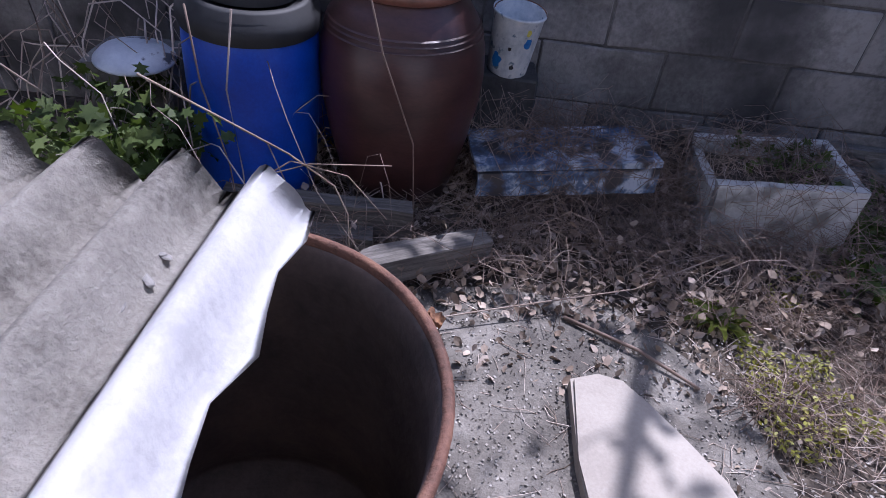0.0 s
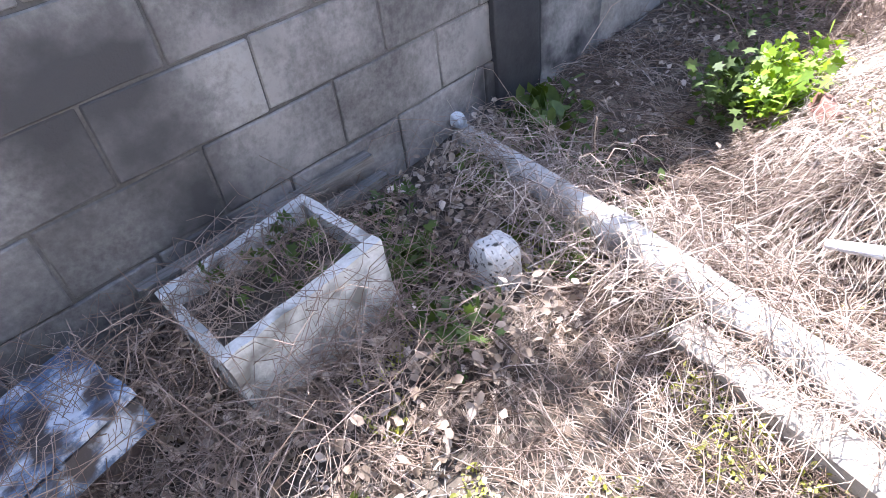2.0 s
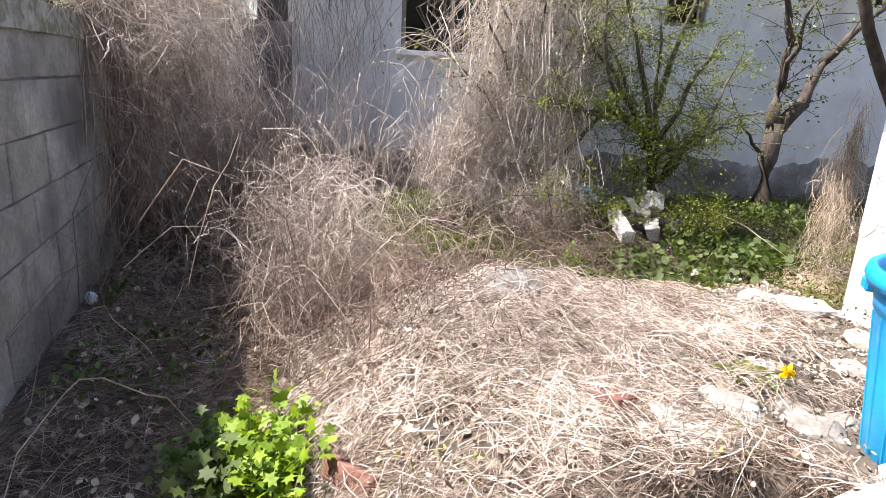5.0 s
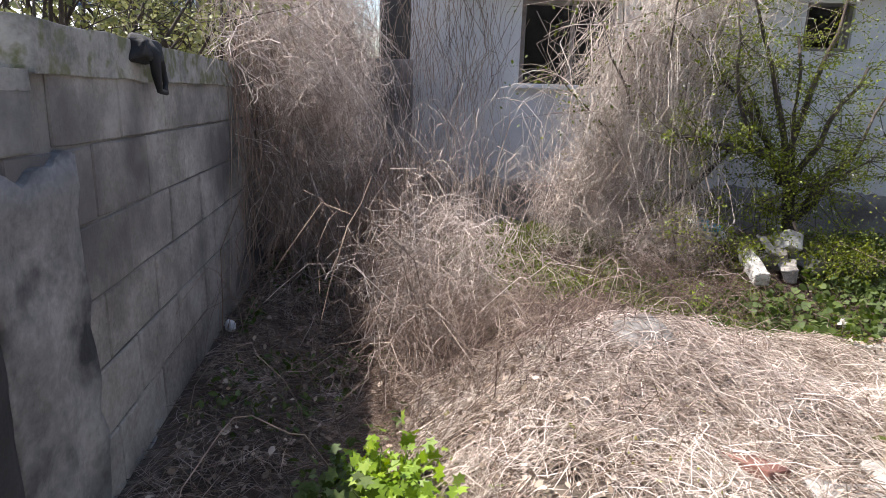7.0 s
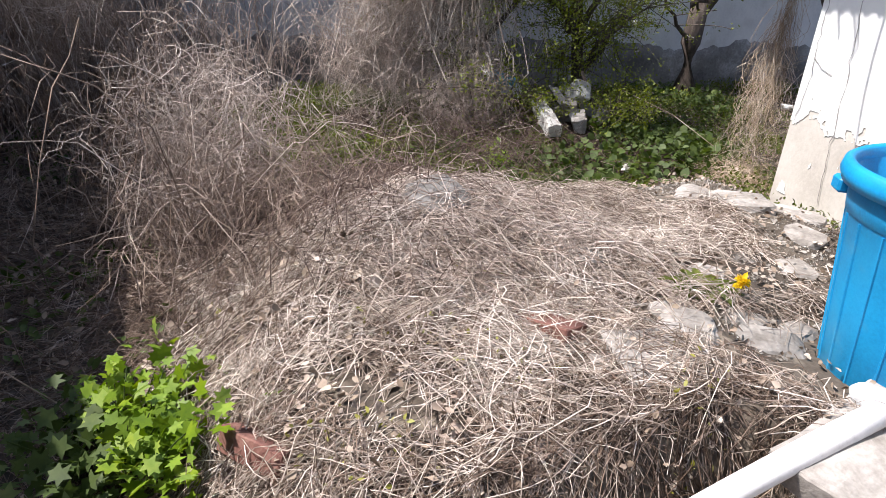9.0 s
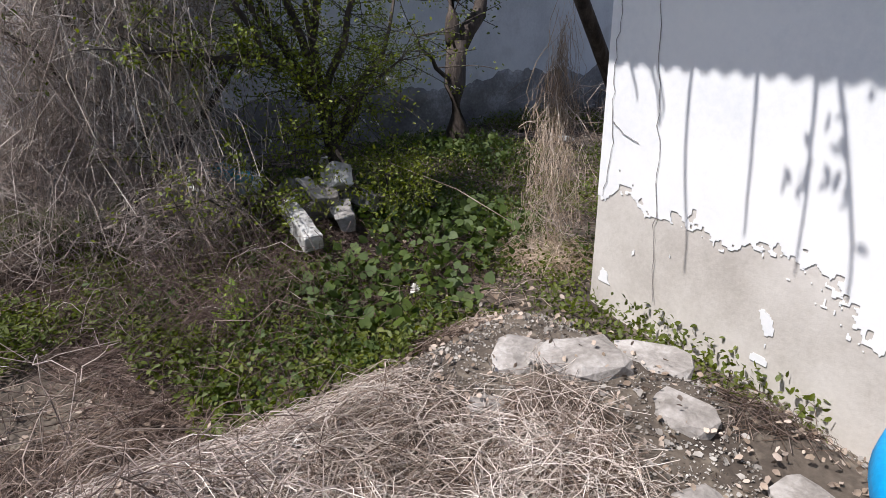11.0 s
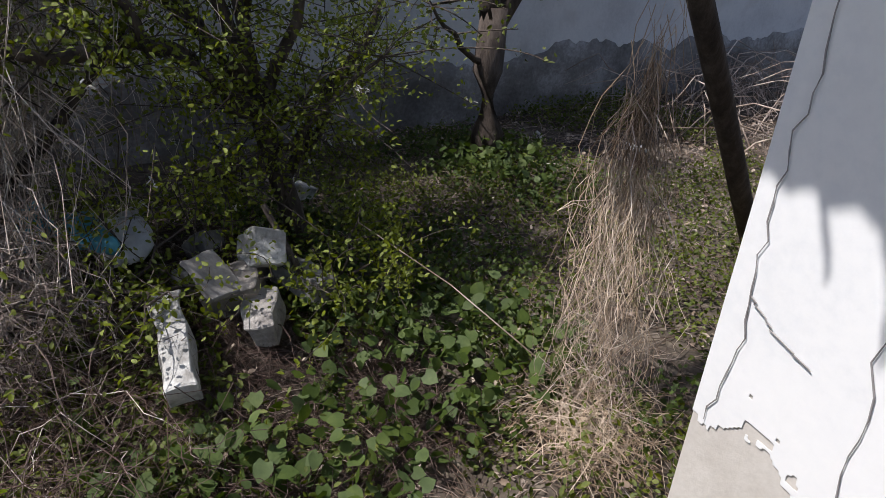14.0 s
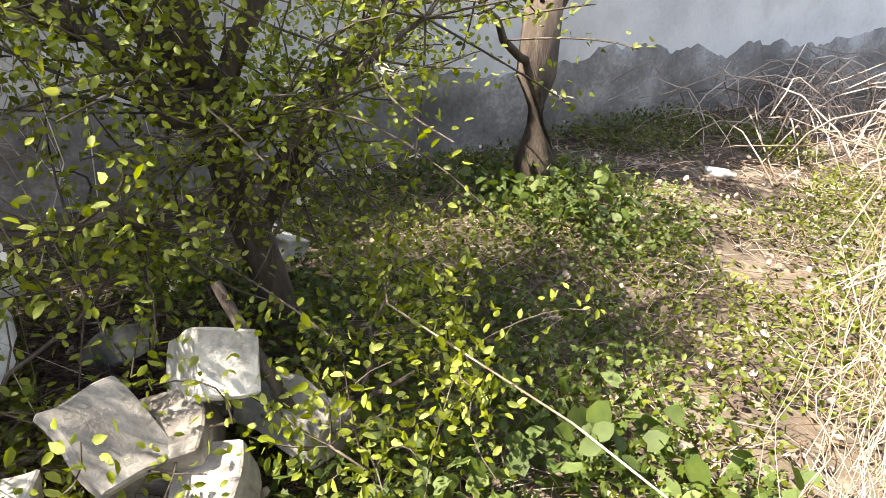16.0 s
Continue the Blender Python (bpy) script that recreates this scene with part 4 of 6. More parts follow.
part("lug", box(0.05, 0.03, 0.035, 0.006, at=(0.115, 0.25, 0.515)), M["bin_blue"], binn)
tagged(obj("plastic_bag", rock_bm(0.1, 0.09, 0.07, 44, 0.6, 3), M["poly_white"], smooth=True), "crumpled clear white plastic bag on rubble", "plastic bag").matrix_world = pose(1.98, 0.3, 0.32)

# strap over the wall
st = thing("hanging_strap", "black strap looped over the top of the wall", "strap")
pts = [(3.27, 2.46, 1.36), (3.27, 2.43, 1.32), (3.29, 2.435, 1.26), (3.33, 2.44, 1.21), (3.39, 2.44, 1.205), (3.41, 2.445, 1.24), (3.39, 2.445, 1.29), (3.34, 2.44, 1.32)]
part("loop", tube_bm(pts, [0.02, 0.02, 0.015, 0.01, 0.01, 0.01, 0.01, 0.014], 8), M["cloth_black"], st, smooth=True)
part("bunched_cloth", rock_bm(0.16, 0.07, 0.08, 9, 0.5, 3), M["cloth_black"], st, smooth=True).location = (3.28, 2.46, 1.335)

# debris heap
HEAP = ((4.66, -0.62, 0.26, (0.36, 0.08, 0.08), (4, 14, 166), "rubble_pale"), (4.79, -0.79, 0.36, (0.15, 0.14, 0.02), (16, -34, 25), "stone_grey"), (4.84, -0.86, 0.25, (0.17, 0.13, 0.12), (-8, 12, 60), "rubble"), (4.7, -0.9, 0.22, (0.17, 0.09, 0.09), (12, 14, 150), "rubble"), (4.85, -0.97, 0.37, (0.13, 0.1, 0.11), (20, 30, 10), "rubble_pale"), (4.78, -1.08, 0.25, (0.18, 0.11, 0.08), (12, -14, 20), "stone_grey"), (4.95, -1.02, 0.27, (0.13, 0.12, 0.11), (14, 10, 80), "rubble"), (5.17, -0.36, 0.26, (0.035, 0.06, 0.2), (6, 4, 10), "foam"), (5.0, -0.8, 0.24, (0.14, 0.12, 0.08), (24, 10, 84), "rubble"), (5.53, -1.43, 0.23, (0.14, 0.12, 0.07), (15, -18, 30), "rubble_pale"), (5.2, -0.9, 0.26, (0.12, 0.1, 0.06), (14, 30, 30), "rubble"), (5.36, -0.72, 0.36, (0.1, 0.06, 0.05), (14, 30, 70), "foam"))
for i, (x, y, z, s, r, m) in enumerate(HEAP):
    tagged(obj("concrete_rubble", rough_box(*s, 7, 0.022, 10, 80 + i, 0.004), M[m]), "broken pale concrete lump on the debris heap", "rubble", "debris heap").matrix_world = pose(x, y, max(z, on_ground(x, y) + 0.05), *r)
tagged(obj("white_sack", rock_bm(0.22, 0.16, 0.09, 51, 0.5, 3), M["poly_white"], smooth=True), "torn white sack on the debris heap", "sack").matrix_world = pose(5.22, -0.64, 0.34)
tagged(obj("blue_bag", rock_bm(0.2, 0.14, 0.12, 52, 0.6, 3), M["poly_teal"], smooth=True), "crumpled teal plastic bag among twigs", "plastic bag").matrix_world = pose(5.55, -0.43, 0.32)
tagged(obj("blue_bag", rock_bm(0.26, 0.1, 0.08, 53, 0.6, 3), M["poly_teal"], smooth=True), "flat teal plastic bag behind the sack", "plastic bag").matrix_world = pose(5.17, -0.55, 0.42)
tagged(obj("white_bottle", tube_bm([(0, 0, 0), (0.1, 0, 0), (0.12, 0, 0), (0.14, 0, 0)], [0.025, 0.025, 0.012, 0.012], 14), M["poly_white"], smooth=True), "small white plastic bottle in the greens", "bottle").matrix_world = pose(5.261, -3.508, 0.09, 0, 0, 200)
tagged(obj("bent_pipe", tube_bm([(0, 0, -0.05), (0, 0, 0.1), (0.01, 0, 0.13), (0.04, 0, 0.14)], [0.009] * 4, 10), M["pvc"], smooth=True), "thin bent white pipe sticking out of soil", "pipe").matrix_world = pose(5.5, -3.0, 0.06)
tagged(obj("white_can", rock_bm(0.07, 0.04, 0.06, 3), M["poly_white"]), "small white scrap at the wall foot", "scrap").matrix_world = pose(4.15, 2.44, 0.09, 0, 0, 40)

# ---- plants and dry growth ----
def scatter(n, x0, x1, y0, y1, rng, keep=None):
    x, y = rng.uniform(x0, x1, n * 3), rng.uniform(y0, y1, n * 3)
    if keep is not None:
        m = keep(x, y)
        x, y = x[m], y[m]
    return x[:n], y[:n]


def noise2(x, y, s, o=0.0):
    return np.sin(x * s + 1.3 * np.sin(y * s * 0.7 + o) + o) * np.cos(y * s * 1.1 + 1.1 * np.sin(x * s * 0.6 - o))


def lying(name, n, x0, x1, y0, y1, lo, hi, r, material, label, seed, keep=None, rise=0.05, arch=0.06, k=4):
    rng = np.random.default_rng(seed)
    x, y = scatter(n, x0, x1, y0, y1, rng, keep)
    n = len(x)
    L = rng.uniform(lo, hi, n)
    a = rng.uniform(0, 2 * np.pi, n)
    dx, dy = np.cos(a) * L / 2, np.sin(a) * L / 2
    h = rng.exponential(rise, n)
    p0 = np.stack([x - dx, y - dy, lift(x - dx, y - dy) + rng.uniform(0, rise, n)], -1)
    p2 = np.stack([x + dx, y + dy, lift(x + dx, y + dy) + rng.uniform(0, rise * 1.6, n)], -1)
    p1 = np.stack([x + rng.normal(0, 0.1, n) * L, y + rng.normal(0, 0.1, n) * L, lift(x, y) + h + rng.uniform(0, arch, n)], -1)
    pts = wobble(bezier(p0, p1, p2, k), 0.003, rng) + rng.normal(0, 0.012, (n, k, 3)) * (L / 0.3)[:, None, None] * np.array([1, 1, 0.5])
    return stuff(name, tubes_mesh(name, pts, rng.uniform(r * 0.6, r * 1.3, n)), material, label, "dry grass")


heap = lambda x, y: (x > 4.45) & (x < 5.25) & (y > -0.98) & (y < -0.4)
mound = lambda x, y: (noise2(x, y, 3.0) > -0.9) & ~((x < 2.1) & (y > 1.75)) & ~((x > 2.3) & (y < -0.1) & (noise2(x, y, 5.0, 2) > -0.3)) & ~((x < 2.7) & (y < 0.55) & (noise2(x, y, 7.0, 1) > 0.0)) & (np.hypot(x - 2.04, y - 0.03) > 0.3) & ~((x > 1.86) & (x < 2.12) & (y < 1.02) & (y > 0.5))
# under layer is coloured darker to paint shaded gaps below the pale stems
lying("dry_straw", 30000, 1.477, 4.152, -0.92, 1.751, 0.05, 0.22, 0.0012, M["straw_low"], "matted dry grass straw over the mound, darkened for its shaded gaps", 11, mound, 0.026, 0.03)
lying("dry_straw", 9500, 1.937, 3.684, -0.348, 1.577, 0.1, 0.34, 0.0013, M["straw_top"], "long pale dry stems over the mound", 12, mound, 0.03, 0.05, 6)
lying("dry_straw", 1500, 2.65, 3.6, 0.35, 1.1, 0.15, 0.45, 0.0016, M["bramble"], "greyish dry stems heaped on the crest", 29, None, 0.05, 0.07, 7)
lying("dry_straw", 8000, 0.6, 2.231, 0.378, 2.4, 0.05, 0.24, 0.0013, M["straw_low"], "thin dry grass on the ground", 13, lambda x, y: (~((x < 1.0) & (y < 1.7)) | (noise2(x, y, 6) > 0.6)) & ((y < 1.8) | (noise2(x, y, 5, 4) > 0.5)), 0.02, 0.03)
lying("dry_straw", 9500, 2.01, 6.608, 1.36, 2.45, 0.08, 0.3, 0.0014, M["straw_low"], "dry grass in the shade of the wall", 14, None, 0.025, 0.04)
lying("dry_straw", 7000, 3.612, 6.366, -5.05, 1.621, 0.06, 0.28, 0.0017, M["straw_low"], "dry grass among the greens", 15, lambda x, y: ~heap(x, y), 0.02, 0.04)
lying("dry_straw", 1600, -0.5, 1.2, 0.9, 2.4, 0.05, 0.2, 0.0013, M["straw"], "scattered dry stalks on concrete and leaves", 16, None, 0.008, 0.012)
lying("dark_twigs", 1500, -0.9, 2.01, 1.751, 2.45, 0.12, 0.4, 0.0013, M["vine_dark"], "thin dark twigs tangled along the wall foot", 17, None, 0.07, 0.12, 6)
lying("dark_twigs", 900, 0.0, 1.35, 1.9, 2.45, 0.12, 0.42, 0.0012, M["vine_dark"], "tangled twigs over the box and planter", 18, None, 0.1, 0.1, 6)
lying("dark_twigs", 5200, 4.029, 5.64, -1.24, 0.417, 0.1, 0.45, 0.0014, M["twig_red"], "dark reddish twigs over the debris heap", 19, None, 0.035, 0.06, 6)
lying("dry_straw", 1800, 3.905, 5.508, -0.64, 0.455, 0.08, 0.35, 0.0016, M["straw_low"], "brown dry grass before the debris heap", 31, None, 0.025, 0.04)
lying("dry_straw", 130, 4.399, 5.384, -0.582, 0.378, 0.15, 0.5, 0.0018, M["bramble"], "pale dead stems over the debris heap", 27, None, 0.09, 0.14, 7)
lying("dry_straw", 1500, 1.477, 2.01, 0.533, 2.3, 0.12, 0.4, 0.0015, M["straw"], "dry stalks lying over the pipe", 28, lambda x, y: np.abs(x - 1.9 + 0.215 * (2.45 - y)) < 0.16, 0.1, 0.08, 6)


def fallen(name, n, x0, x1, y0, y1, size, seed, keep=None, rise=0.02):
    rng = np.random.default_rng(seed)
    x, y = scatter(n, x0, x1, y0, y1, rng, keep)
    c = np.stack([x, y, lift(x, y) + 0.006 + rng.exponential(rise, len(x))], -1)
    return stuff(name, leaves_mesh(name, c, size, "curl", 0.55, rng), M["litter"], "curled dry brown fallen leaves", "fallen leaves")


fallen("fallen_leaves", 4200, -0.7, 2.084, 1.638, 2.45, 0.03, 21)
fallen("fallen_leaves", 700, 0.55, 2.01, 0.765, 1.751, 0.02, 22, rise=0.004)
fallen("fallen_leaves", 260, -0.3, 0.7, 1.4, 1.75, 0.026, 23, rise=0.004)
fallen("fallen_leaves", 900, 2.7, 3.7, 1.0, 1.7, 0.03, 20, rise=0.015)
fallen("fallen_leaves", 2600, 2.01, 6.366, 1.06, 2.4, 0.026, 24)
fallen("fallen_leaves", 4200, 1.862, 4.029, -0.84, 1.534, 0.018, 25, rise=0.012)
fallen("fallen_leaves", 4200, 3.612, 6.285, -5.05, 1.36, 0.026, 26, rise=0.015)

rngg = np.random.default_rng(40)
gx_, gy_ = scatter(8000, -0.3, 1.0, 0.6, 1.75, rngg)
crumb = np.stack([gx_, gy_, np.full(len(gx_), 0.014)], -1)
stuff("gravel_crumbs", leaves_mesh("gravel_crumbs", crumb, 0.008, "curl", 0.5, rngg), M["chips"], "pale crumbs of stone and grain on the concrete", "gravel")


gx_, gy_ = scatter(9000, 2.2, 3.5, -0.75, 0.35, rngg, lambda x, y: (noise2(x, y, 5.0, 2) > -0.35) & (np.hypot(x - 2.04, y - 0.03) > 0.24))
crumb = np.stack([gx_, gy_, lift(gx_, gy_) + 0.004], -1)
stuff("gravel_crumbs", leaves_mesh("gravel_crumbs", crumb, rngg.choice([0.006, 0.009, 0.02], len(gx_), p=[0.6, 0.34, 0.06]), "curl", 0.6, rngg), M["chips"], "pale chips of cement and dust on the mound", "gravel")


# moss and low weeds
def low_green(name, n, x0, x1, y0, y1, size, shape, material, label, seed, keep=None, lo=0.0, hi=0.05, up=0.6):
    rng = np.random.default_rng(seed)
    x, y = scatter(n, x0, x1, y0, y1, rng, keep)
    c = np.stack([x, y, lift(x, y) + rng.uniform(lo, hi, len(x))], -1)
    return stuff(name, leaves_mesh(name, c, size, shape, up, rng), material, label, "weeds")


low_green("moss_patch", 4200, 0.75, 1.862, 0.765, 1.95, 0.014, "oval", M["moss"], "yellow green moss on the ground", 51, lambda x, y: noise2(x, y, 5, 1) + 0.5 * noise2(x, y, 17, 2) > 0.3, 0.005, 0.035, 0.35)
low_green("weed_leaves", 500, 1.15, 2.084, 1.751, 2.4, 0.04, "lobed", M["leaf_green"], "small green weeds in the shade", 52, lambda x, y: noise2(x, y, 7, 3) > 0.2, 0.01, 0.08, 0.5)
low_green("weed_leaves", 60, 0.86, 1.16, 2.12, 2.32, 0.04, "lobed", M["leaf_green"], "green weeds growing in the planter", 53, None, 0.19, 0.25, 0.4)
low_green("weed_leaves", 900, 2.01, 6.366, 1.621, 2.4, 0.035, "oval", M["leaf_green"], "low weeds in the shade of the wall", 54, lambda x, y: noise2(x, y, 4, 2) > 0.1, 0.01, 0.07, 0.5)
low_green("ground_ivy", 32000, 3.575, 6.124, -5.05, 0.301, 0.021, "oval", M["leaf_bush"], "bright green low weeds covering the ground", 55, lambda x, y: (noise2(x, y, 2.2, 1) + 0.5 * noise2(x, y, 7.0, 3) > -0.45 - 1.0 * (y < -1.1)) & (y < 0.6 - 0.25 * (x - 3.7)) & ~heap(x, y) & (noise2(x, y, 4.0, 5) > -0.55) & ~((x > 4.9) & (y < -3.0) & (noise2(x, y, 2.0, 2) > -0.2)), 0.0, 0.11, 0.5)
low_green("heart_leaves", 1500, 3.75, 5.7, -2.75, -0.3, 0.042, "heart", M["leaf_green"], "dark green heart shaped weed leaves", 56, lambda x, y: (noise2(x, y, 2.6, 4) > -0.1) & ~heap(x, y) & ((x < 4.75) & (y > -1.75) | (np.hypot(x - 5.35, y + 2.45) < 0.35)), 0.02, 0.16, 0.5)
low_green("weed_leaves", 6000, 3.7, 6.0, -2.9, 0.2, 0.026, "lobed", M["leaf_green"], "darker green weeds among the bright ones", 67, lambda x, y: (noise2(x, y, 2.4, 6) > 0.05) & ~heap(x, y), 0.0, 0.14, 0.45)
low_green("ground_ivy", 14000, 3.9, 6.2, 0.05, 1.3, 0.024, "oval", M["leaf_bush"], "sparse green weeds beyond the mound", 57, lambda x, y: noise2(x, y, 3.1, 0) > -0.1, 0.0, 0.14, 0.6)
low_green("ground_ivy", 7000, 3.7, 5.4, -0.75, 0.3, 0.024, "oval", M["leaf_bush"], "green weeds between the mound and the debris", 60, lambda x, y: noise2(x, y, 4.4, 2) > -0.35, 0.02, 0.12, 0.6)
low_green("ground_ivy", 1400, 2.524, 3.612, -1.24, -0.8, 0.024, "oval", M["leaf_bush"], "green weeds along the white wall", 58, lambda x, y: y < -0.9 - 0.27 * (x - 3.4), 0.0, 0.14, 0.5)
low_green("grass_sprigs", 500, 1.862, 3.178, 0.533, 1.708, 0.014, "oval", M["moss"], "thin green sprigs in the straw", 59, lambda x, y: noise2(x, y, 8, 3) > 0.55, 0.0, 0.06, 0.3)


def leafy_clump(name, x, y, w, h, n, size, shape, material, label, seed, group="", z=None, bright=None):
    """A plant of stalks and many leaves; one side may take a lighter leaf colour painted as sunlight."""
    rng = np.random.default_rng(seed)
    z0 = on_ground(x, y) if z is None else z
    root = thing(name, label, "plant", pose(x, y, z0), group)
    m = 26
    a, r = rng.uniform(0, 2 * np.pi, m), w * 0.5 * np.sqrt(rng.uniform(0, 1, m))
    tips = np.stack([r * np.cos(a), r * np.sin(a), h * rng.uniform(0.5, 1.0, m)], -1)
    base = np.stack([r * np.cos(a) * 0.15, r * np.sin(a) * 0.15, np.full(m, -0.02)], -1)
    mid = (tips + base) / 2 + np.array([0, 0, h * 0.2])
    link_mesh("stalk", tubes_mesh("stalk", bezier(base, mid, tips, 5), np.full(m, 0.003)), M["leaf_green"], root)
    c = tips[rng.integers(0, m, n)] * rng.uniform(0.45, 1.05, (n, 1)) + rng.normal(0, w * 0.09, (n, 3)) * np.array([1, 1, 0.5])
    c[:, 2] = np.maximum(c[:, 2], 0.01)
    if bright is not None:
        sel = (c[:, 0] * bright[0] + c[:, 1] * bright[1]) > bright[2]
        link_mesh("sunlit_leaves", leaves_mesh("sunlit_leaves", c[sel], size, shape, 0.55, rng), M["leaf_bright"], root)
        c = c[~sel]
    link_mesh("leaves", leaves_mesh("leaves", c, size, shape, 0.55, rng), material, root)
    return root


# leaves towards -y get a brighter green that stands in for sunlight
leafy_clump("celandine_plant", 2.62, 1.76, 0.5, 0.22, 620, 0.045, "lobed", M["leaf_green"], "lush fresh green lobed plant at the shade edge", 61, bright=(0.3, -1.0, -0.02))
leafy_clump("celandine_plant", -0.98, 1.93, 0.58, 0.42, 800, 0.05, "lobed", M["leaf_green"], "dense green lobed plant beside the barrel", 62)
leafy_clump("weed_clump", 2.128, 2.24, 0.3, 0.14, 90, 0.07, "oval", M["leaf_green"], "dark green broad weeds by the pipe end", 63)
leafy_clump("weed_clump", 1.32, 2.12, 0.2, 0.12, 70, 0.05, "lobed", M["leaf_green"], "green weeds beside the foam planter", 64)
leafy_clump("fresh_shoot", 4.36, -0.13, 0.22, 0.22, 110, 0.035, "oval", M["leaf_bright"], "bright yellow green shoot behind the mound", 65)
leafy_clump("fresh_shoot", 4.6, 0.1, 0.4, 0.2, 160, 0.03, "oval", M["leaf_green"], "small green feathery clump", 66)


def rosette(name, x, y, w, n, label, seed, flower=False):
    rng = np.random.default_rng(seed)
    z0 = on_ground(x, y)
    root = thing(name, label, "plant", pose(x, y, z0 + 0.012), "dandelions")
    for i in range(n):
        a = 2 * math.pi * i / n + rng.uniform(-0.2, 0.2)
        L, bm = w * rng.uniform(0.7, 1.1), bmesh.new()
        lf, rt, mid = [], [], []
        for k in range(7):
            t = k / 6
            wd = 0.16 * L * math.sin(math.pi * (0.12 + 0.85 * t)) * (1 if k % 2 else 0.55)
            z = 0.35 * L * math.sin(math.pi * t * 0.8) * 0.6
            lf.append(bm.verts.new((t * L, wd, z + 0.01)))
            mid.append(bm.verts.new((t * L, 0, z)))
            rt.append(bm.verts.new((t * L, -wd, z + 0.01)))
        for k in range(6):
            bm.faces.new((mid[k], mid[k + 1], lf[k + 1], lf[k]))
            bm.faces.new((rt[k], rt[k + 1], mid[k + 1], mid[k]))
        bmesh.ops.rotate(bm, matrix=Matrix.Rotation(a, 3, "Z"), verts=bm.verts)
        part("leaf", bm, M["leaf_bush"], root)
    if flower:
        fx, fy, fz = flower
        part("stem", tube_bm([(0, 0, 0), (fx * 0.6, fy * 0.6, fz * 0.7), (fx, fy, fz)], [0.003] * 3, 6), M["leaf_bush"], root)
        c = np.tile(np.array([[fx, fy, fz]]), (60, 1)) + np.random.default_rng(5).normal(0, 0.004, (60, 3))
        link_mesh("flower_head", leaves_mesh("flower_head", c, 0.02, "oval", 0.35, np.random.default_rng(6)), M["petal_yellow"], root)["label"] = "yellow dandelion flower head"
    return root


rosette("dandelion", 0.73, 1.7, 0.1, 15, "pale green dandelion rosette on bare ground", 71)
rosette("dandelion", 2.52, 0.25, 0.11, 26, "dandelion with one yellow flower on the mound", 72, (-0.085, -0.05, 0.07))
rosette("dandelion", 1.646, 1.98, 0.1, 11, "dark green rosette beside a stone", 73)
rosette("dandelion", 1.877, 2.3, 0.12, 11, "dark green rosette by the pipe", 74)
wf = thing("white_flower", "single pale white dandelion clock among weeds", "flower", pose(3.91, -0.66, 0.03))
part("stem", tube_bm([(0, 0, 0), (0.01, 0, 0.12)], [0.002, 0.002], 5), M["leaf_bush"], wf)
link_mesh("flower_head", leaves_mesh("flower_head", np.tile([[0.01, 0, 0.13]], (50, 1)), 0.022, "oval", 0.2, np.random.default_rng(8)), M["petal_white"], wf)


# brambles: arching dry stems
def arching(name, n, cx, cy, rx, ry, reach, hgt, r, material, label, seed, k=9, droop=0.0):
    rng = np.random.default_rng(seed)
    x, y = cx + rng.normal(0, rx, n), cy + rng.normal(0, ry, n)
    a = rng.uniform(0, 2 * np.pi, n)
    L = reach * rng.uniform(0.4, 1.2, n)
    h = hgt * rng.uniform(0.35, 1.25, n)
    p0 = np.stack([x, y, lift(x, y)], -1)
    p1 = np.stack([x + np.cos(a) * L * 0.35, y + np.sin(a) * L * 0.35, lift(x, y) + h * 1.5], -1)
    ex, ey = x + np.cos(a) * L, y + np.sin(a) * L
    p2 = np.stack([ex, np.minimum(ey, WALL_Y - 0.03), lift(ex, ey) + h * rng.uniform(0.0, 0.75, n) * (1 - droop)], -1)
    pts = wobble(bezier(p0, p1, p2, k), 0.018, rng) + rng.normal(0, 0.018, (n, k, 3))
    pts[:, :, 1] = np.minimum(pts[:, :, 1], WALL_Y - 0.01)
    return stuff(name, tubes_mesh(name, pts, rng.uniform(r * 0.5, r * 1.3, n)), material, label, "bramble")


arching("bramble_thicket", 420, 3.72, 1.31, 0.32, 0.26, 0.45, 0.36, 0.0015, M["vine_dark"], "tangled dry bramble thicket with arching stems", 81)
arching("bramble_thicket", 420, 3.467, 1.21, 0.3, 0.28, 0.4, 0.22, 0.0013, M["twig_red"], "low dry bramble stems at the mound's foot", 82)
arching("bramble_thicket", 170, 4.152, 1.403, 0.3, 0.25, 0.75, 0.55, 0.0017, M["bramble"], "tall pale arching bramble canes", 83)
arching("bramble_thicket", 380, 3.142, 0.765, 0.35, 0.3, 0.4, 0.07, 0.0013, M["vine_dark"], "dry stems draped over the boulder", 84)
arching("bramble_thicket", 700, 5.508, 1.708, 0.9, 0.35, 0.7, 0.75, 0.0022, M["vine_dark"], "dense dead vine mass at the end of the wall", 85)
arching("bramble_thicket", 200, 6.124, 1.36, 0.5, 0.5, 0.8, 1.15, 0.0022, M["bramble"], "tall dead brambles before the house wall", 86)
arching("bramble_thicket", 200, 4.81, 0.301, 0.6, 0.5, 0.5, 0.2, 0.0018, M["twig_red"], "thin dry stems beyond the mound", 87)


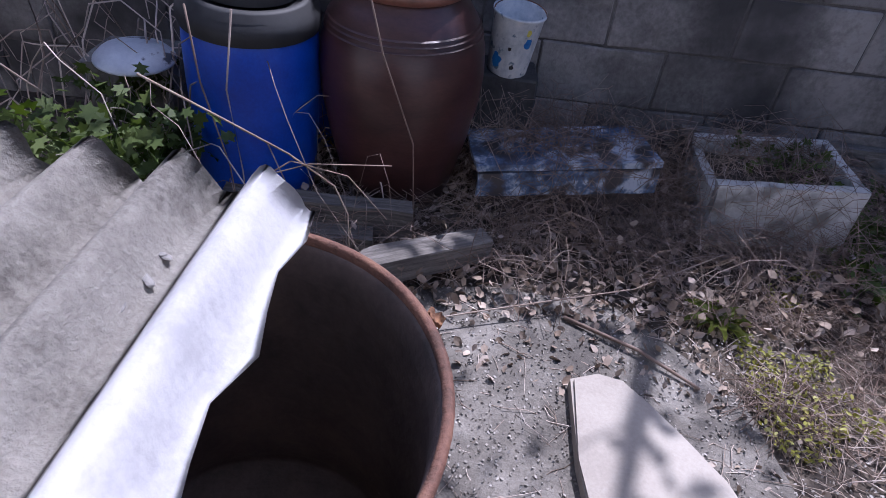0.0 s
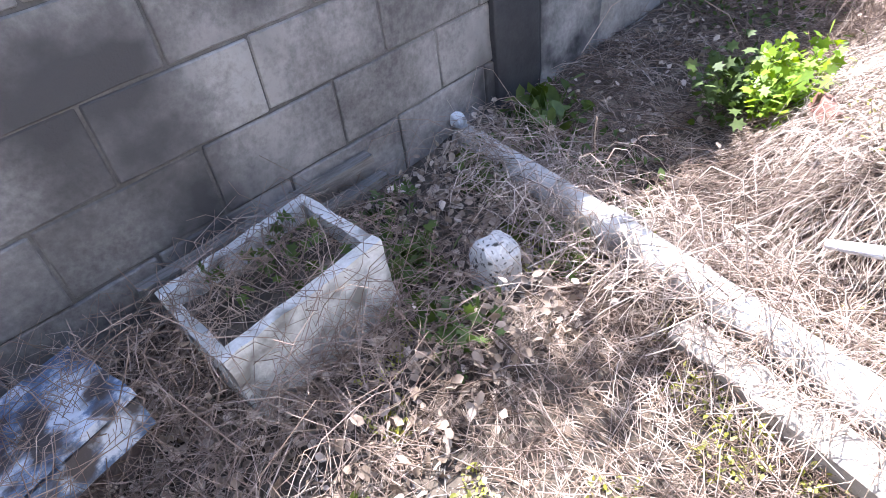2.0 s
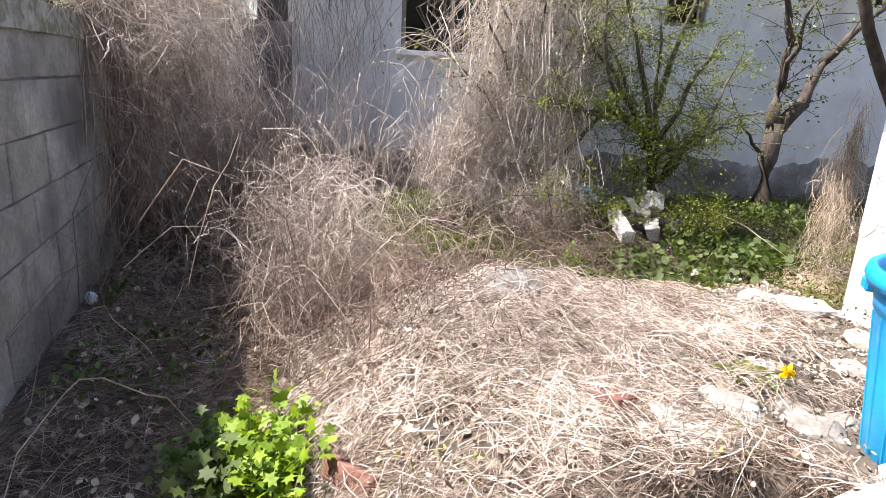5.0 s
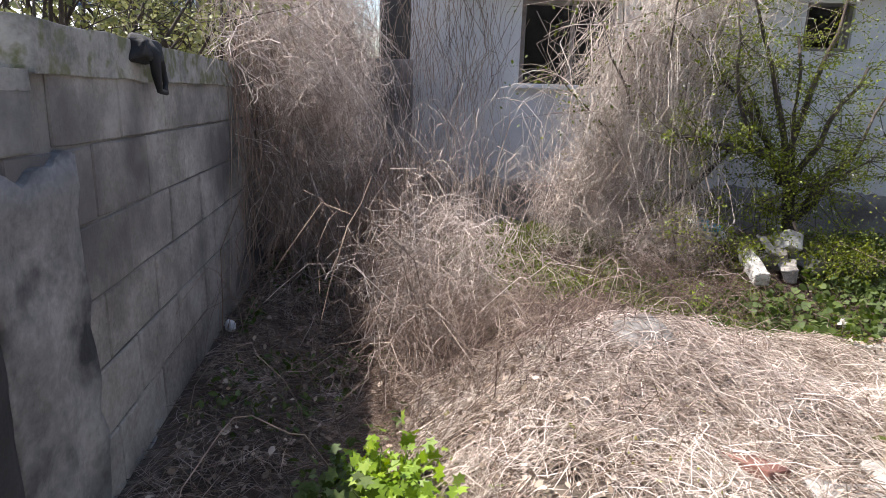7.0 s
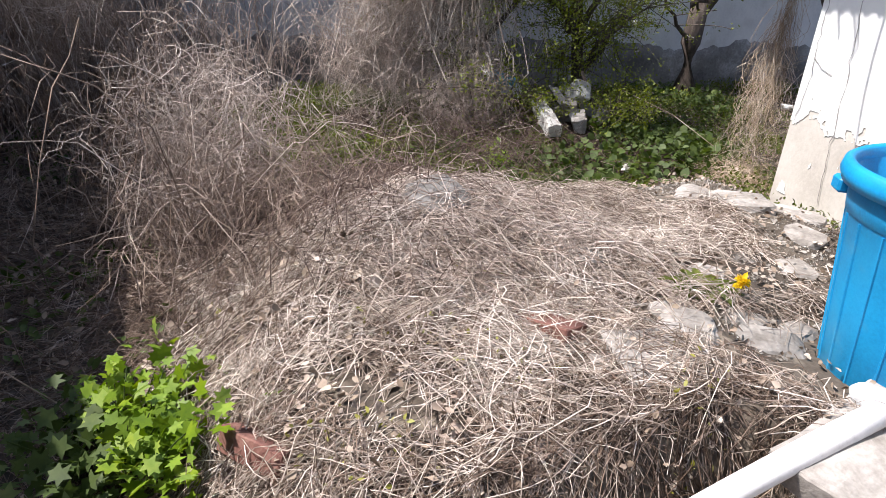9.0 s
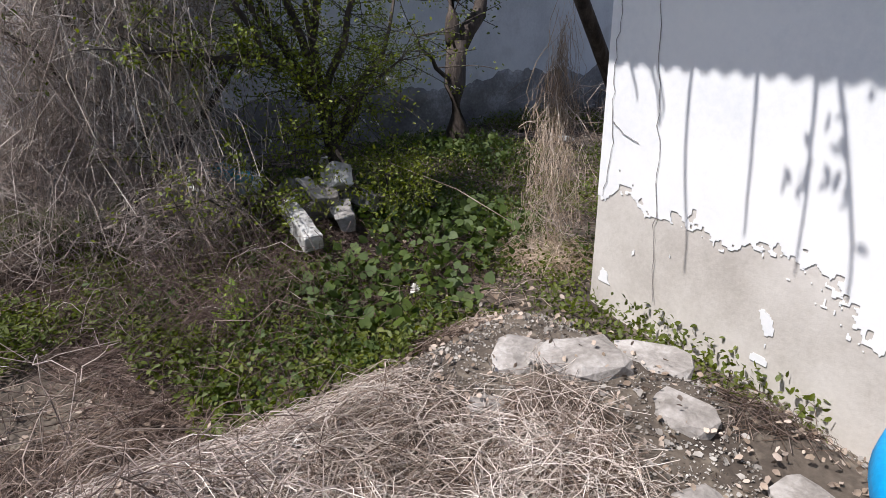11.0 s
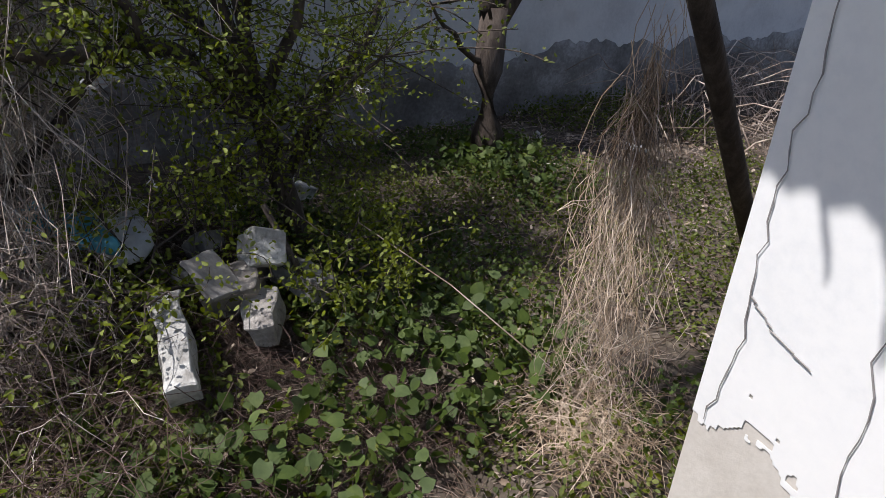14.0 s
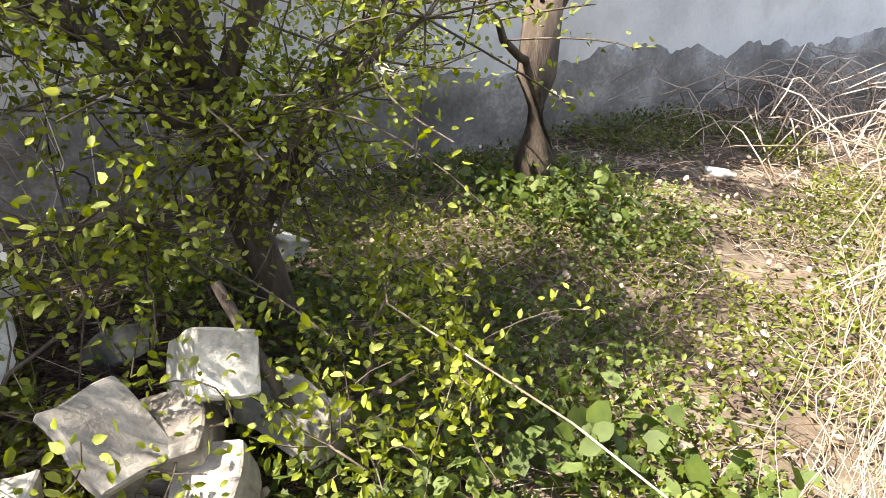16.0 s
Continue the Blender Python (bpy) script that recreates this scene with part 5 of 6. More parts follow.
def hanging(name, n, top, spread, foot, foot_spread, r, material, label, seed, k=10, bulge=0.25, wall_side=True, wob=0.035):
    """Stems that hang from a high line down to the ground."""
    rng = np.random.default_rng(seed)
    t = rng.uniform(0, 1, (n, 1))
    a, b = np.array(top[0]), np.array(top[1])
    c, d = np.array(foot[0]), np.array(foot[1])
    p0 = a + (b - a) * t + rng.normal(0, 1, (n, 3)) * spread
    t2 = np.clip(t + rng.normal(0, 0.12, (n, 1)), 0, 1)
    p2 = c + (d - c) * t2 + rng.normal(0, 1, (n, 3)) * foot_spread
    p2[:, 2] = np.maximum(p2[:, 2], lift(p2[:, 0], p2[:, 1]) + 0.01)
    cut = rng.uniform(0.35, 1.0, (n, 1)) ** 0.6
    p1 = p0 * 0.5 + p2 * 0.5 + rng.normal(0, 0.08, (n, 3))
    p1[:, 2] = p0[:, 2] * (0.5 + bulge) + p2[:, 2] * (0.5 - bulge)
    p2 = p0 * (1 - cut) + p2 * cut
    sweep = rng.normal(0, 1, (n, 1, 3)) * np.sin(np.linspace(0, 1, k) * np.pi * rng.uniform(1.0, 2.6, (n, 1)))[:, :, None] * np.array([1, 1, 0.35])
    pts = wobble(bezier(p0, p1, p2, k), wob * 0.8, rng) + rng.normal(0, wob * 0.5, (n, k, 3)) + sweep * wob * 2.2
    if wall_side:
        pts[:, :, 1] = np.minimum(pts[:, :, 1], np.where(pts[:, :, 2] > 1.5, 9.0, WALL_Y - 0.012))
    return stuff(name, tubes_mesh(name, pts, rng.uniform(r * 0.5, r * 1.3, n)), material, label, "dead vines")


hanging("dead_vines", 420, ((4.522, 2.45, 1.5), (7.03, 2.4, 1.65)), (0.05, 0.06, 0.08), ((4.522, 2.3, 0.0), (6.94, 2.0, 0.0)), (0.1, 0.12, 0.02), 0.0026, M["vine_dark"], "curtain of dead brown vines hanging over the wall", 91)
hanging("dead_vines", 220, ((5.069, 2.35, 1.75), (6.94, 2.0, 2.05)), (0.2, 0.2, 0.12), ((4.81, 1.9, 0.3), (6.689, 1.447, 0.1)), (0.25, 0.2, 0.2), 0.003, M["bramble"], "pale dead vines spilling from the wall corner", 92, bulge=0.3)
hanging("dead_vines", 420, ((5.8, -0.3, 2.2), (5.95, -1.05, 2.4)), (0.25, 0.25, 0.12), ((5.3, 0.5, 0.25), (5.5, -0.75, 0.5)), (0.3, 0.3, 0.3), 0.0021, M["straw_top"], "pale dead vines draped over the bush like a haystack", 93, bulge=0.28, wob=0.06, wall_side=False)
hanging("dead_vines", 260, ((5.75, -0.1, 1.7), (5.7, -0.6, 1.8)), (0.25, 0.3, 0.2), ((5.4, 0.5, 0.0), (5.2, -0.35, 0.1)), (0.3, 0.25, 0.1), 0.0018, M["bramble"], "brown dead vines under the bush", 94, bulge=0.25, wob=0.06, wall_side=False)
hanging("dead_vines", 130, ((7.075, 1.621, 2.35), (6.85, 0.61, 2.1)), (0.03, 0.2, 0.25), ((6.94, 1.621, 0.2), (6.729, 0.533, 0.3)), (0.05, 0.25, 0.3), 0.0025, M["vine_dark"], "dead creeper clinging to the house wall", 95, bulge=0.05, wall_side=False)


def tangle(name, n, centre, radii, lo, hi, r, material, label, seed, fall=0.35, k=6):
    """Short crooked dead stems that fill a round heap, most of them drooping."""
    rng = np.random.default_rng(seed)
    d = rng.normal(0, 1, (n, 3))
    d *= (rng.uniform(0.25, 1, n) ** 0.45 / np.linalg.norm(d, axis=1))[:, None]
    lobes = rng.normal(0, 1.6, (7, 3))
    swell = 1 + 0.16 * np.sin(d @ lobes.T * 2.2 + np.arange(7)).sum(1)
    c = np.array(centre) + d * np.array(radii) * np.clip(swell, 0.35, 1.6)[:, None]
    a = rng.normal(0, 1, (n, 3)) + np.array([0, 0, -fall])
    a *= (rng.uniform(lo, hi, n) / np.linalg.norm(a, axis=1))[:, None]
    side = np.cross(a, rng.normal(0, 1, (n, 3)))
    pts = bezier(c - a / 2, c + side * 0.35 + np.array([0, 0, 0.04]), c + a / 2, k) + rng.normal(0, 0.01, (n, k, 3))
    pts[:, :, 2] = np.maximum(pts[:, :, 2], lift(pts[:, :, 0], pts[:, :, 1]) + 0.005)
    pts[:, :, 1] = np.where(pts[:, :, 2] > 1.52, pts[:, :, 1], np.minimum(pts[:, :, 1], WALL_Y - 0.012))
    return stuff(name, tubes_mesh(name, pts, rng.uniform(r * 0.6, r * 1.3, n)), material, label, "dead vines")


tangle("twig_tangle", 320, (0.3, 2.2, 0.245), (0.36, 0.17, 0.04), 0.1, 0.35, 0.0012, M["vine_dark"], "dark twigs lying on the metal box", 114, 0.0)
tangle("twig_tangle", 220, (0.98, 2.2, 0.25), (0.28, 0.2, 0.03), 0.1, 0.35, 0.0012, M["vine_dark"], "dark twigs lying over the planter", 115, 0.0)
tangle("vine_tangle", 2600, (5.721, 2.15, 1.0), (1.3, 0.4, 0.75), 0.12, 0.5, 0.00172, M["bramble"], "crooked brown dead vines massed in the wall corner", 106)
tangle("vine_tangle", 1600, (5.569, 2.2, 1.45), (1.2, 0.4, 0.4), 0.12, 0.45, 0.0017, M["bramble"], "crooked pale dead vines on top of the wall", 107)
tangle("vine_tangle", 1300, (5.45, -0.1, 0.85), (0.28, 0.45, 0.55), 0.15, 0.55, 0.0018, M["straw_top"], "pale dead vines hung over the front of the shrub", 112, 0.5)
tangle("vine_tangle", 2600, (5.8, -0.4, 1.3), (0.4, 0.55, 0.8), 0.12, 0.5, 0.0021, M["straw_top"], "crooked pale dead vines over the dead shrub", 108)
tangle("vine_tangle", 1300, (5.5, 0.15, 0.5), (0.4, 0.55, 0.45), 0.12, 0.5, 0.0016, M["bramble"], "dead stems reaching the ground under the shrub", 113)
tangle("vine_tangle", 1300, (3.75, 1.22, 0.2), (0.5, 0.4, 0.18), 0.08, 0.3, 0.0013, M["vine_dark"], "crooked stems low within the bramble thicket", 109)
tangle("vine_tangle", 1000, (4.05, 1.42, 0.38), (0.5, 0.3, 0.34), 0.1, 0.42, 0.0014, M["bramble"], "crooked stems within the bramble thicket", 118, 0.1)
tangle("vine_tangle", 2200, (7.0, 2.25, 1.7), (0.6, 0.6, 0.75), 0.15, 0.55, 0.002, M["bramble"], "tall dead vines climbing at the house corner", 110)
tangle("vine_tangle", 1000, (4.461, -0.115, 0.12), (0.45, 0.5, 0.18), 0.1, 0.4, 0.0012, M["twig_red"], "dark tangled stems before the debris heap", 111)
tangle("vine_tangle", 900, (5.05, -0.25, 0.28), (0.32, 0.3, 0.28), 0.1, 0.4, 0.0016, M["bramble"], "pale dead stems piled beside the debris heap", 116, 0.5)
hanging("dead_vines", 130, ((5.45, -0.3, 1.15), (5.5, -0.55, 1.2)), (0.1, 0.08, 0.1), ((5.0, -0.25, 0.1), (5.1, -0.5, 0.1)), (0.12, 0.1, 0.05), 0.0019, M["straw_top"], "pale vines falling in front of the heap", 117, bulge=0.2, wall_side=False, wob=0.04)

# vine column by the white house corner
hanging("vine_column", 140, ((4.03, -1.74, 1.04), (4.05, -1.75, 0.86)), (0.016, 0.016, 0.1), ((3.86, -1.5, 0.02), (3.95, -1.57, 0.02)), (0.045, 0.045, 0.01), 0.0012, M["vine_gold"], "leaning column of golden dead vines by the house corner", 98, 16, bulge=0.0, wall_side=False, wob=0.02)
hanging("vine_column", 55, ((4.02, -1.73, 0.85), (4.05, -1.72, 0.5)), (0.03, 0.04, 0.13), ((3.82, -1.46, 0.02), (3.96, -1.57, 0.02)), (0.06, 0.055, 0.02), 0.0012, M["straw"], "ragged pale stems round the vine column", 104, 16, bulge=-0.1, wall_side=False, wob=0.025)
lying("vine_foot", 450, 3.72, 4.05, -1.68, -1.35, 0.1, 0.35, 0.0014, M["vine_gold"], "golden dead vine stems round the column's foot", 99, None, 0.05, 0.08, 5)
ev = [tuple(HW @ Vector(p)) for p in ((0.12, 0.76, 2.28), (-1.3, 0.76, 2.3), (0.05, 0.78, 1.9), (-1.4, 0.78, 1.8))]
rng_e = np.random.default_rng(105)
et = np.array([0.04, 0.1, 0.12, 0.24, 0.4, 0.52, 0.56, 0.74, 0.9])[:, None]
e0 = np.array(ev[0]) + (np.array(ev[1]) - np.array(ev[0])) * et
e2 = np.array(ev[2]) + (np.array(ev[3]) - np.array(ev[2])) * et + rng_e.normal(0, 1, (9, 3)) * np.array([0.04, 0.02, 0.12])
stuff("eave_vines", tubes_mesh("eave_vines", wobble(bezier(e0, (e0 + e2) / 2 + rng_e.normal(0, 0.03, (9, 3)), e2, 9), 0.006, rng_e), np.full(9, 0.009)), M["vine_dark"], "bare vine stems hanging from the eave", "dead vines")
ec = np.array(ev[0]) + (np.array(ev[1]) - np.array(ev[0])) * rng_e.choice([0.55, 0.62, 0.8, 0.93], 44)[:, None] + rng_e.normal(0, 1, (44, 3)) * np.array([0.05, 0.04, 0.1]) - np.array([0, 0, 0.22])
stuff("eave_leaves", leaves_mesh("eave_leaves", ec, 0.04, "oval", 0.3, rng_e), M["litter"], "dead leaves on the stems under the eave", "dead vines")


# long single sticks
def stick(p, r, material, label, name="dry_stick"):
    n = len(p)
    tagged(obj(name, tube_bm(p, [r * (1 - 0.5 * i / n) for i in range(n)], 6), material, smooth=True), label, "stick", "loose sticks")


stick([(-0.25, 1.5, 0.04), (0.1, 1.62, 0.05), (0.5, 1.75, 0.06), (0.78, 1.9, 0.1)], 0.0026, M["straw"], "long thin pale stick across the ground")
stick([(-0.78, 1.75, 0.545), (-0.59, 1.75, 0.45), (-0.447, 1.75, 0.377), (-0.335, 1.75, 0.296), (-0.3, 1.74, 0.22), (-0.291, 1.72, 0.06)], 0.003, M["straw"], "pale bent stalk arching over the timber")
stick([(-0.585, 1.75, 0.2), (-0.5, 1.75, 0.31), (-0.396, 1.75, 0.354), (-0.192, 1.75, 0.374)], 0.002, M["straw"], "thin pale crossing stalk")
stick([(-0.52, 1.74, 0.3), (-0.44, 1.745, 0.36), (-0.3, 1.75, 0.33), (-0.2, 1.76, 0.2)], 0.002, M["straw"], "thin pale crossing stalk")
stick([(-0.292, 1.93, 0.777), (-0.243, 1.93, 0.576), (-0.154, 1.93, 0.335), (-0.134, 1.92, 0.0)], 0.0028, M["vine_dark"], "thin dark stalk leaning before the jar")
stick([(-0.711, 1.9, 0.66), (-0.703, 1.9, 0.465), (-0.658, 1.9, 0.225), (-0.64, 1.88, 0.0)], 0.0028, M["vine_dark"], "thin dark upright stalk before the barrel")
stick([(-0.6, 1.9, 0.66), (-0.638, 1.9, 0.452), (-0.623, 1.9, 0.207), (-0.62, 1.88, 0.0)], 0.0028, M["bramble"], "thin upright stalk before the barrel")
stick([(0.3, 1.65, 0.02), (0.48, 1.55, 0.03), (0.62, 1.45, 0.02)], 0.006, M["vine_dark"], "dark twig lying on concrete")
stick([(3.843, -1.568, 0.05), (4.399, -1.403, 0.3), (4.81, -1.32, 0.38), (5.004, -1.444, 0.36)], 0.0026, M["straw"], "long pale stem arching over the weeds")
stick([(4.584, -1.12, 0.02), (4.778, -1.064, 0.3), (4.888, -1.016, 0.5)], 0.016, M["bark"], "dark leaning branch on the debris heap")
stick([(5.261, -0.068, 0.3), (5.261, -0.535, 0.72), (5.261, -0.712, 0.92)], 0.022, M["bark"], "dark fallen limb under the vines")
arching("twig_tangle", 70, -1.05, 2.15, 0.25, 0.1, 0.5, 0.55, 0.0035, M["bramble"], "tangle of bare twigs over the basin", 101)
arching("branch_pile", 60, 5.322, -4.71, 0.4, 0.5, 1.1, 0.4, 0.006, M["straw"], "pile of dry cut branches at the wall foot", 102, 7)
arching("branch_pile", 160, 5.198, -5.135, 0.3, 0.4, 0.6, 0.3, 0.003, M["bramble"], "pile of thin dry brush", 103, 7)


# trees
def grow(seed, base, trunk, r0, limbs, twigs, twig_len, droop=0.0):
    """Trunk points, limbs and twigs of a tree. Gives limb polylines with radii, and the twigs' polylines."""
    rng = np.random.default_rng(seed)
    lines = [(trunk, [r0 * (1 - 0.28 * i / (len(trunk) - 1)) for i in range(len(trunk))])]
    for start, end, r in limbs:
        s, e = np.array(start, float), np.array(end, float)
        m = (s + e) / 2 + rng.normal(0, 0.06, 3)
        p = bezier(s[None], m[None], e[None], 7)[0]
        p[1:-1] += rng.normal(0, 0.015, (5, 3))
        lines.append((p.tolist(), [r * (1 - 0.7 * i / 6) for i in range(7)]))
    tw = []
    for p, _ in lines[1:]:
        p = np.array(p)
        for _ in range(twigs):
            i = rng.integers(2, len(p))
            d = rng.normal(0, 1, 3)
            d[2] = d[2] * 0.6 + 0.25 - droop
            d /= np.linalg.norm(d)
            L = twig_len * rng.uniform(0.4, 1.1)
            q = bezier(p[i][None], (p[i] + d * L * 0.5 + rng.normal(0, 0.05, 3))[None], (p[i] + d * L + np.array([0, 0, -droop * L * 0.5]))[None], 6)[0]
            tw.append(q)
    return lines, np.array(tw)


def tree(name, label, seed, trunk, r0, limbs, twigs, twig_len, leaf_n, leaf_size, leaf_mat, flowers=0, droop=0.0, rough=0.02, twig_r=0.005, twig_mat="bark"):
    lines, tw = grow(seed, trunk[0], trunk, r0, limbs, twigs, twig_len, droop)
    rng = np.random.default_rng(seed + 1)
    root = thing(name, label, "tree" if "tree" in name else "shrub")
    for i, (p, r) in enumerate(lines):
        bm = tube_bm(p, r, 12 if i == 0 else 8)
        part("trunk" if i == 0 else "limb", rough_up(bm, rough * r[0] * 5, 14, seed), M["bark"], root, smooth=True)
    if len(tw):
        link_mesh("twig", tubes_mesh("twig", tw, np.full(len(tw), twig_r)), M[twig_mat], root)
    if leaf_n:
        i, j = rng.integers(0, len(tw), leaf_n), rng.integers(1, 6, leaf_n)
        c = tw[i, j] + rng.normal(0, 0.03, (leaf_n, 3))
        link_mesh("leaves", leaves_mesh("leaves", c, leaf_size, "oval", 0.4, rng), leaf_mat, root)
    if flowers:
        i, j = rng.integers(0, len(tw), flowers), rng.integers(2, 6, flowers)
        c = np.repeat(tw[i, j], 5, 0) + rng.normal(0, 0.008, (flowers * 5, 3))
        link_mesh("blossom", leaves_mesh("blossom", c, 0.018, "oval", 0.3, rng), M["petal_white"], root)["label"] = "small white blossoms"
    return root


tree("persimmon_tree", "forked rough barked tree before the back wall", 201, [(5.6, -2.66, 0.02), (5.588, -2.643, 0.252), (5.594, -2.627, 0.588), (5.608, -2.66, 0.907)], 0.1, [((5.608, -2.643, 0.857), (5.569, -2.643, 1.638), 0.065), ((5.608, -2.669, 0.84), (5.673, -3.144, 1.512), 0.07), ((5.656, -3.075, 1.428), (5.569, -3.681, 2.184), 0.04), ((5.569, -2.643, 1.554), (5.384, -2.23, 2.184), 0.035), ((5.6, -2.61, 0.63), (5.477, -2.147, 0.966), 0.02), ((5.581, -2.643, 1.176), (5.261, -2.478, 1.848), 0.03)], 10, 0.5, 700, 0.03, M["leaf_bush"], 14)
tree("leaning_tree", "dark leaning tree beyond the white house corner", 221, [(4.2, -3.1, -0.03), (4.2, -2.68, 0.5), (4.2, -2.34, 0.93), (4.2, -2.02, 1.32), (4.2, -1.85, 1.55), (4.2, -1.62, 2.0)], 0.045, [((4.214, -2.147, 1.3), (4.276, -2.23, 2.2), 0.02), ((4.214, -1.899, 1.7), (4.276, -1.899, 2.5), 0.02)], 8, 0.5, 200, 0.03, M["leaf_bush"])
tree("plum_bush", "spreading bush with young yellow green leaves and a few white blossoms", 211, [(5.23, -1.32, 0.0), (5.242, -1.264, 0.3), (5.217, -1.2, 0.55), (5.198, -1.16, 0.77)], 0.05, [((5.198, -1.16, 0.74), (5.198, -0.944, 0.91), 0.04), ((5.198, -0.96, 0.9), (5.165, -0.72, 0.95), 0.034), ((5.165, -0.736, 0.945), (5.069, -0.173, 1.1), 0.028), ((5.204, -1.168, 0.74), (5.292, -1.128, 1.7), 0.026), ((5.204, -1.176, 0.7), (5.101, -1.527, 1.5), 0.026), ((5.217, -1.2, 0.5), (4.939, -1.527, 0.9), 0.018), ((5.217, -1.24, 0.4), (5.384, -1.816, 0.95), 0.022), ((5.198, -1.16, 0.7), (5.508, -0.84, 1.5), 0.026), ((5.261, -1.04, 0.95), (5.508, -0.348, 1.8), 0.02), ((5.185, -0.84, 0.93), (5.133, -0.582, 1.8), 0.018), ((5.211, -1.144, 0.8), (5.384, -0.76, 2.1), 0.026), ((5.23, -1.16, 1.0), (5.322, -1.485, 2.1), 0.024), ((5.23, -1.28, 0.45), (5.384, -1.982, 1.4), 0.022), ((5.211, -1.2, 0.5), (4.972, -0.84, 0.62), 0.014), ((5.211, -1.2, 0.6), (5.004, -1.24, 0.75), 0.014)], 30, 0.4, 17000, 0.019, M["leaf_plum"], 60, 0.1, twig_r=0.0032)
tree("plum_bush", "tall tangled dead shrub behind the debris heap", 213, [(5.569, -0.348, 0.0), (5.551, -0.348, 0.5), (5.538, -0.29, 0.9)], 0.022, [((5.538, -0.302, 0.8), (5.322, 0.378, 1.9), 0.015), ((5.538, -0.302, 0.85), (5.261, -0.232, 2.1), 0.015), ((5.538, -0.302, 0.85), (5.64, -0.92, 2.2), 0.016), ((5.538, -0.302, 0.6), (5.446, 0.494, 1.4), 0.014), ((5.538, -0.302, 0.85), (5.569, 0.118, 2.2), 0.015)], 34, 0.6, 900, 0.026, M["leaf_bush"], 0, 0.25, twig_r=0.0028, twig_mat="bramble")
tree("plum_bush", "low leafy shrub over the debris", 212, [(4.939, -0.488, 0.05), (4.939, -0.512, 0.2), (4.939, -0.535, 0.35)], 0.014, [((4.939, -0.512, 0.2), (4.746, -0.115, 0.45), 0.008), ((4.939, -0.535, 0.3), (5.017, -0.88, 0.5), 0.008), ((4.939, -0.535, 0.3), (4.646, -0.64, 0.42), 0.008), ((4.939, -0.535, 0.3), (5.165, -0.173, 0.65), 0.008), ((4.939, -0.535, 0.2), (4.746, -0.96, 0.32), 0.008), ((4.939, -0.535, 0.3), (5.198, -0.68, 0.6), 0.008)], 14, 0.3, 1900, 0.02, M["leaf_plum"], 4, twig_r=0.0022)
tree("plum_bush", "low spray of young leaves beside the rubble", 214, [(4.778, -1.24, 0.0), (4.778, -1.224, 0.12), (4.785, -1.208, 0.22)], 0.009, [((4.778, -1.224, 0.12), (4.522, -1.08, 0.3), 0.006), ((4.785, -1.216, 0.2), (4.875, -1.403, 0.36), 0.006), ((4.785, -1.216, 0.2), (4.584, -1.361, 0.3), 0.006)], 14, 0.26, 1500, 0.021, M["leaf_plum"], 0, twig_r=0.002)
for i, (x, y, s) in enumerate(((4.522, 3.5, 1.0), (5.384, 3.6, 1.15), (6.285, 3.7, 1.2), (7.3, 4.0, 1.25), (3.905, 4.4, 0.8), (8.2, 3.3, 1.5), (6.94, 3.1, 1.3), (7.84, 2.6, 1.5))):
    rs_ = np.random.default_rng(300 + i)
    z = on_ground(x, y)
    limbs = [((x, y, z + 0.5 * s), (x + rs_.normal(0, 0.7) * s, y + rs_.normal(0, 0.45) * s, z + rs_.uniform(1.5, 2.4) * s), 0.02) for _ in range(9)]
    tree("hedge_shrub", "loose shrub with pale young leaves behind the wall", 310 + i, [(x, y, z - 0.05), (x, y, z + 0.3 * s), (x, y, z + 0.7 * s)], 0.04, limbs, 14, 0.6, 3000, 0.04, M["leaf_far"], 0, -0.1)
# a bare tree behind the wall, whose branches dapple the concrete
tl = [((1.25, 3.3, 1.6), (1.25 + 1.3 * math.cos(a), 3.25 + 0.6 * math.sin(a), 2.9 + 0.5 * math.sin(3 * a)), 0.05) for a in np.linspace(0, 2 * math.pi, 9)[:-1]]
tree("bare_tree", "bare tree behind the wall throwing dappled shade", 330, [(1.25, 3.3, -0.05), (1.27, 3.3, 0.8), (1.22, 3.3, 1.7), (1.2, 3.25, 2.6)], 0.09, tl, 16, 0.7, 900, 0.07, M["leaf_far"], 0, 0.0)

# ---- beyond the wall: street ----
def window_far(parent, m, w, h):
    g = part("window", placed(box(w, 0.06, h), m), M["far_glass"], parent)
    for nm, bx in (("window_frame", box(w + 0.16, 0.1, 0.09, at=(0, -0.02, h / 2))), ("window_frame", box(w + 0.16, 0.1, 0.09, at=(0, -0.02, -h / 2))), ("window_frame", box(0.08, 0.1, h, at=(-w / 2, -0.02, 0))), ("window_frame", box(0.08, 0.1, h, at=(w / 2, -0.02, 0))), ("mullion", box(0.06, 0.1, h, at=(0, -0.02, 0)))):
        part(nm, placed(bx, m), M["frame_white"], g)


FAR = Matrix.Translation((17.3, 12.85, 0.38)) @ Matrix.Rotation(math.radians(-58), 4, "Z")
low = thing("low_house", "low cream walled house with a pale metal roof", "house")
part("wall", placed(box(11, 5, 2.35, at=(0, 2.5, 1.15)), FAR), M["cream"], low)
rf = bmesh.new()
vs = [rf.verts.new(c) for c in ((-5.9, -0.6, 2.3), (5.9, -0.6, 2.3), (5.9, 2.5, 3.15), (-5.9, 2.5, 3.15), (5.9, 5.6, 2.3), (-5.9, 5.6, 2.3), (-5.9, -0.6, 2.2), (5.9, -0.6, 2.2), (5.9, 5.6, 2.2), (-5.9, 5.6, 2.2))]
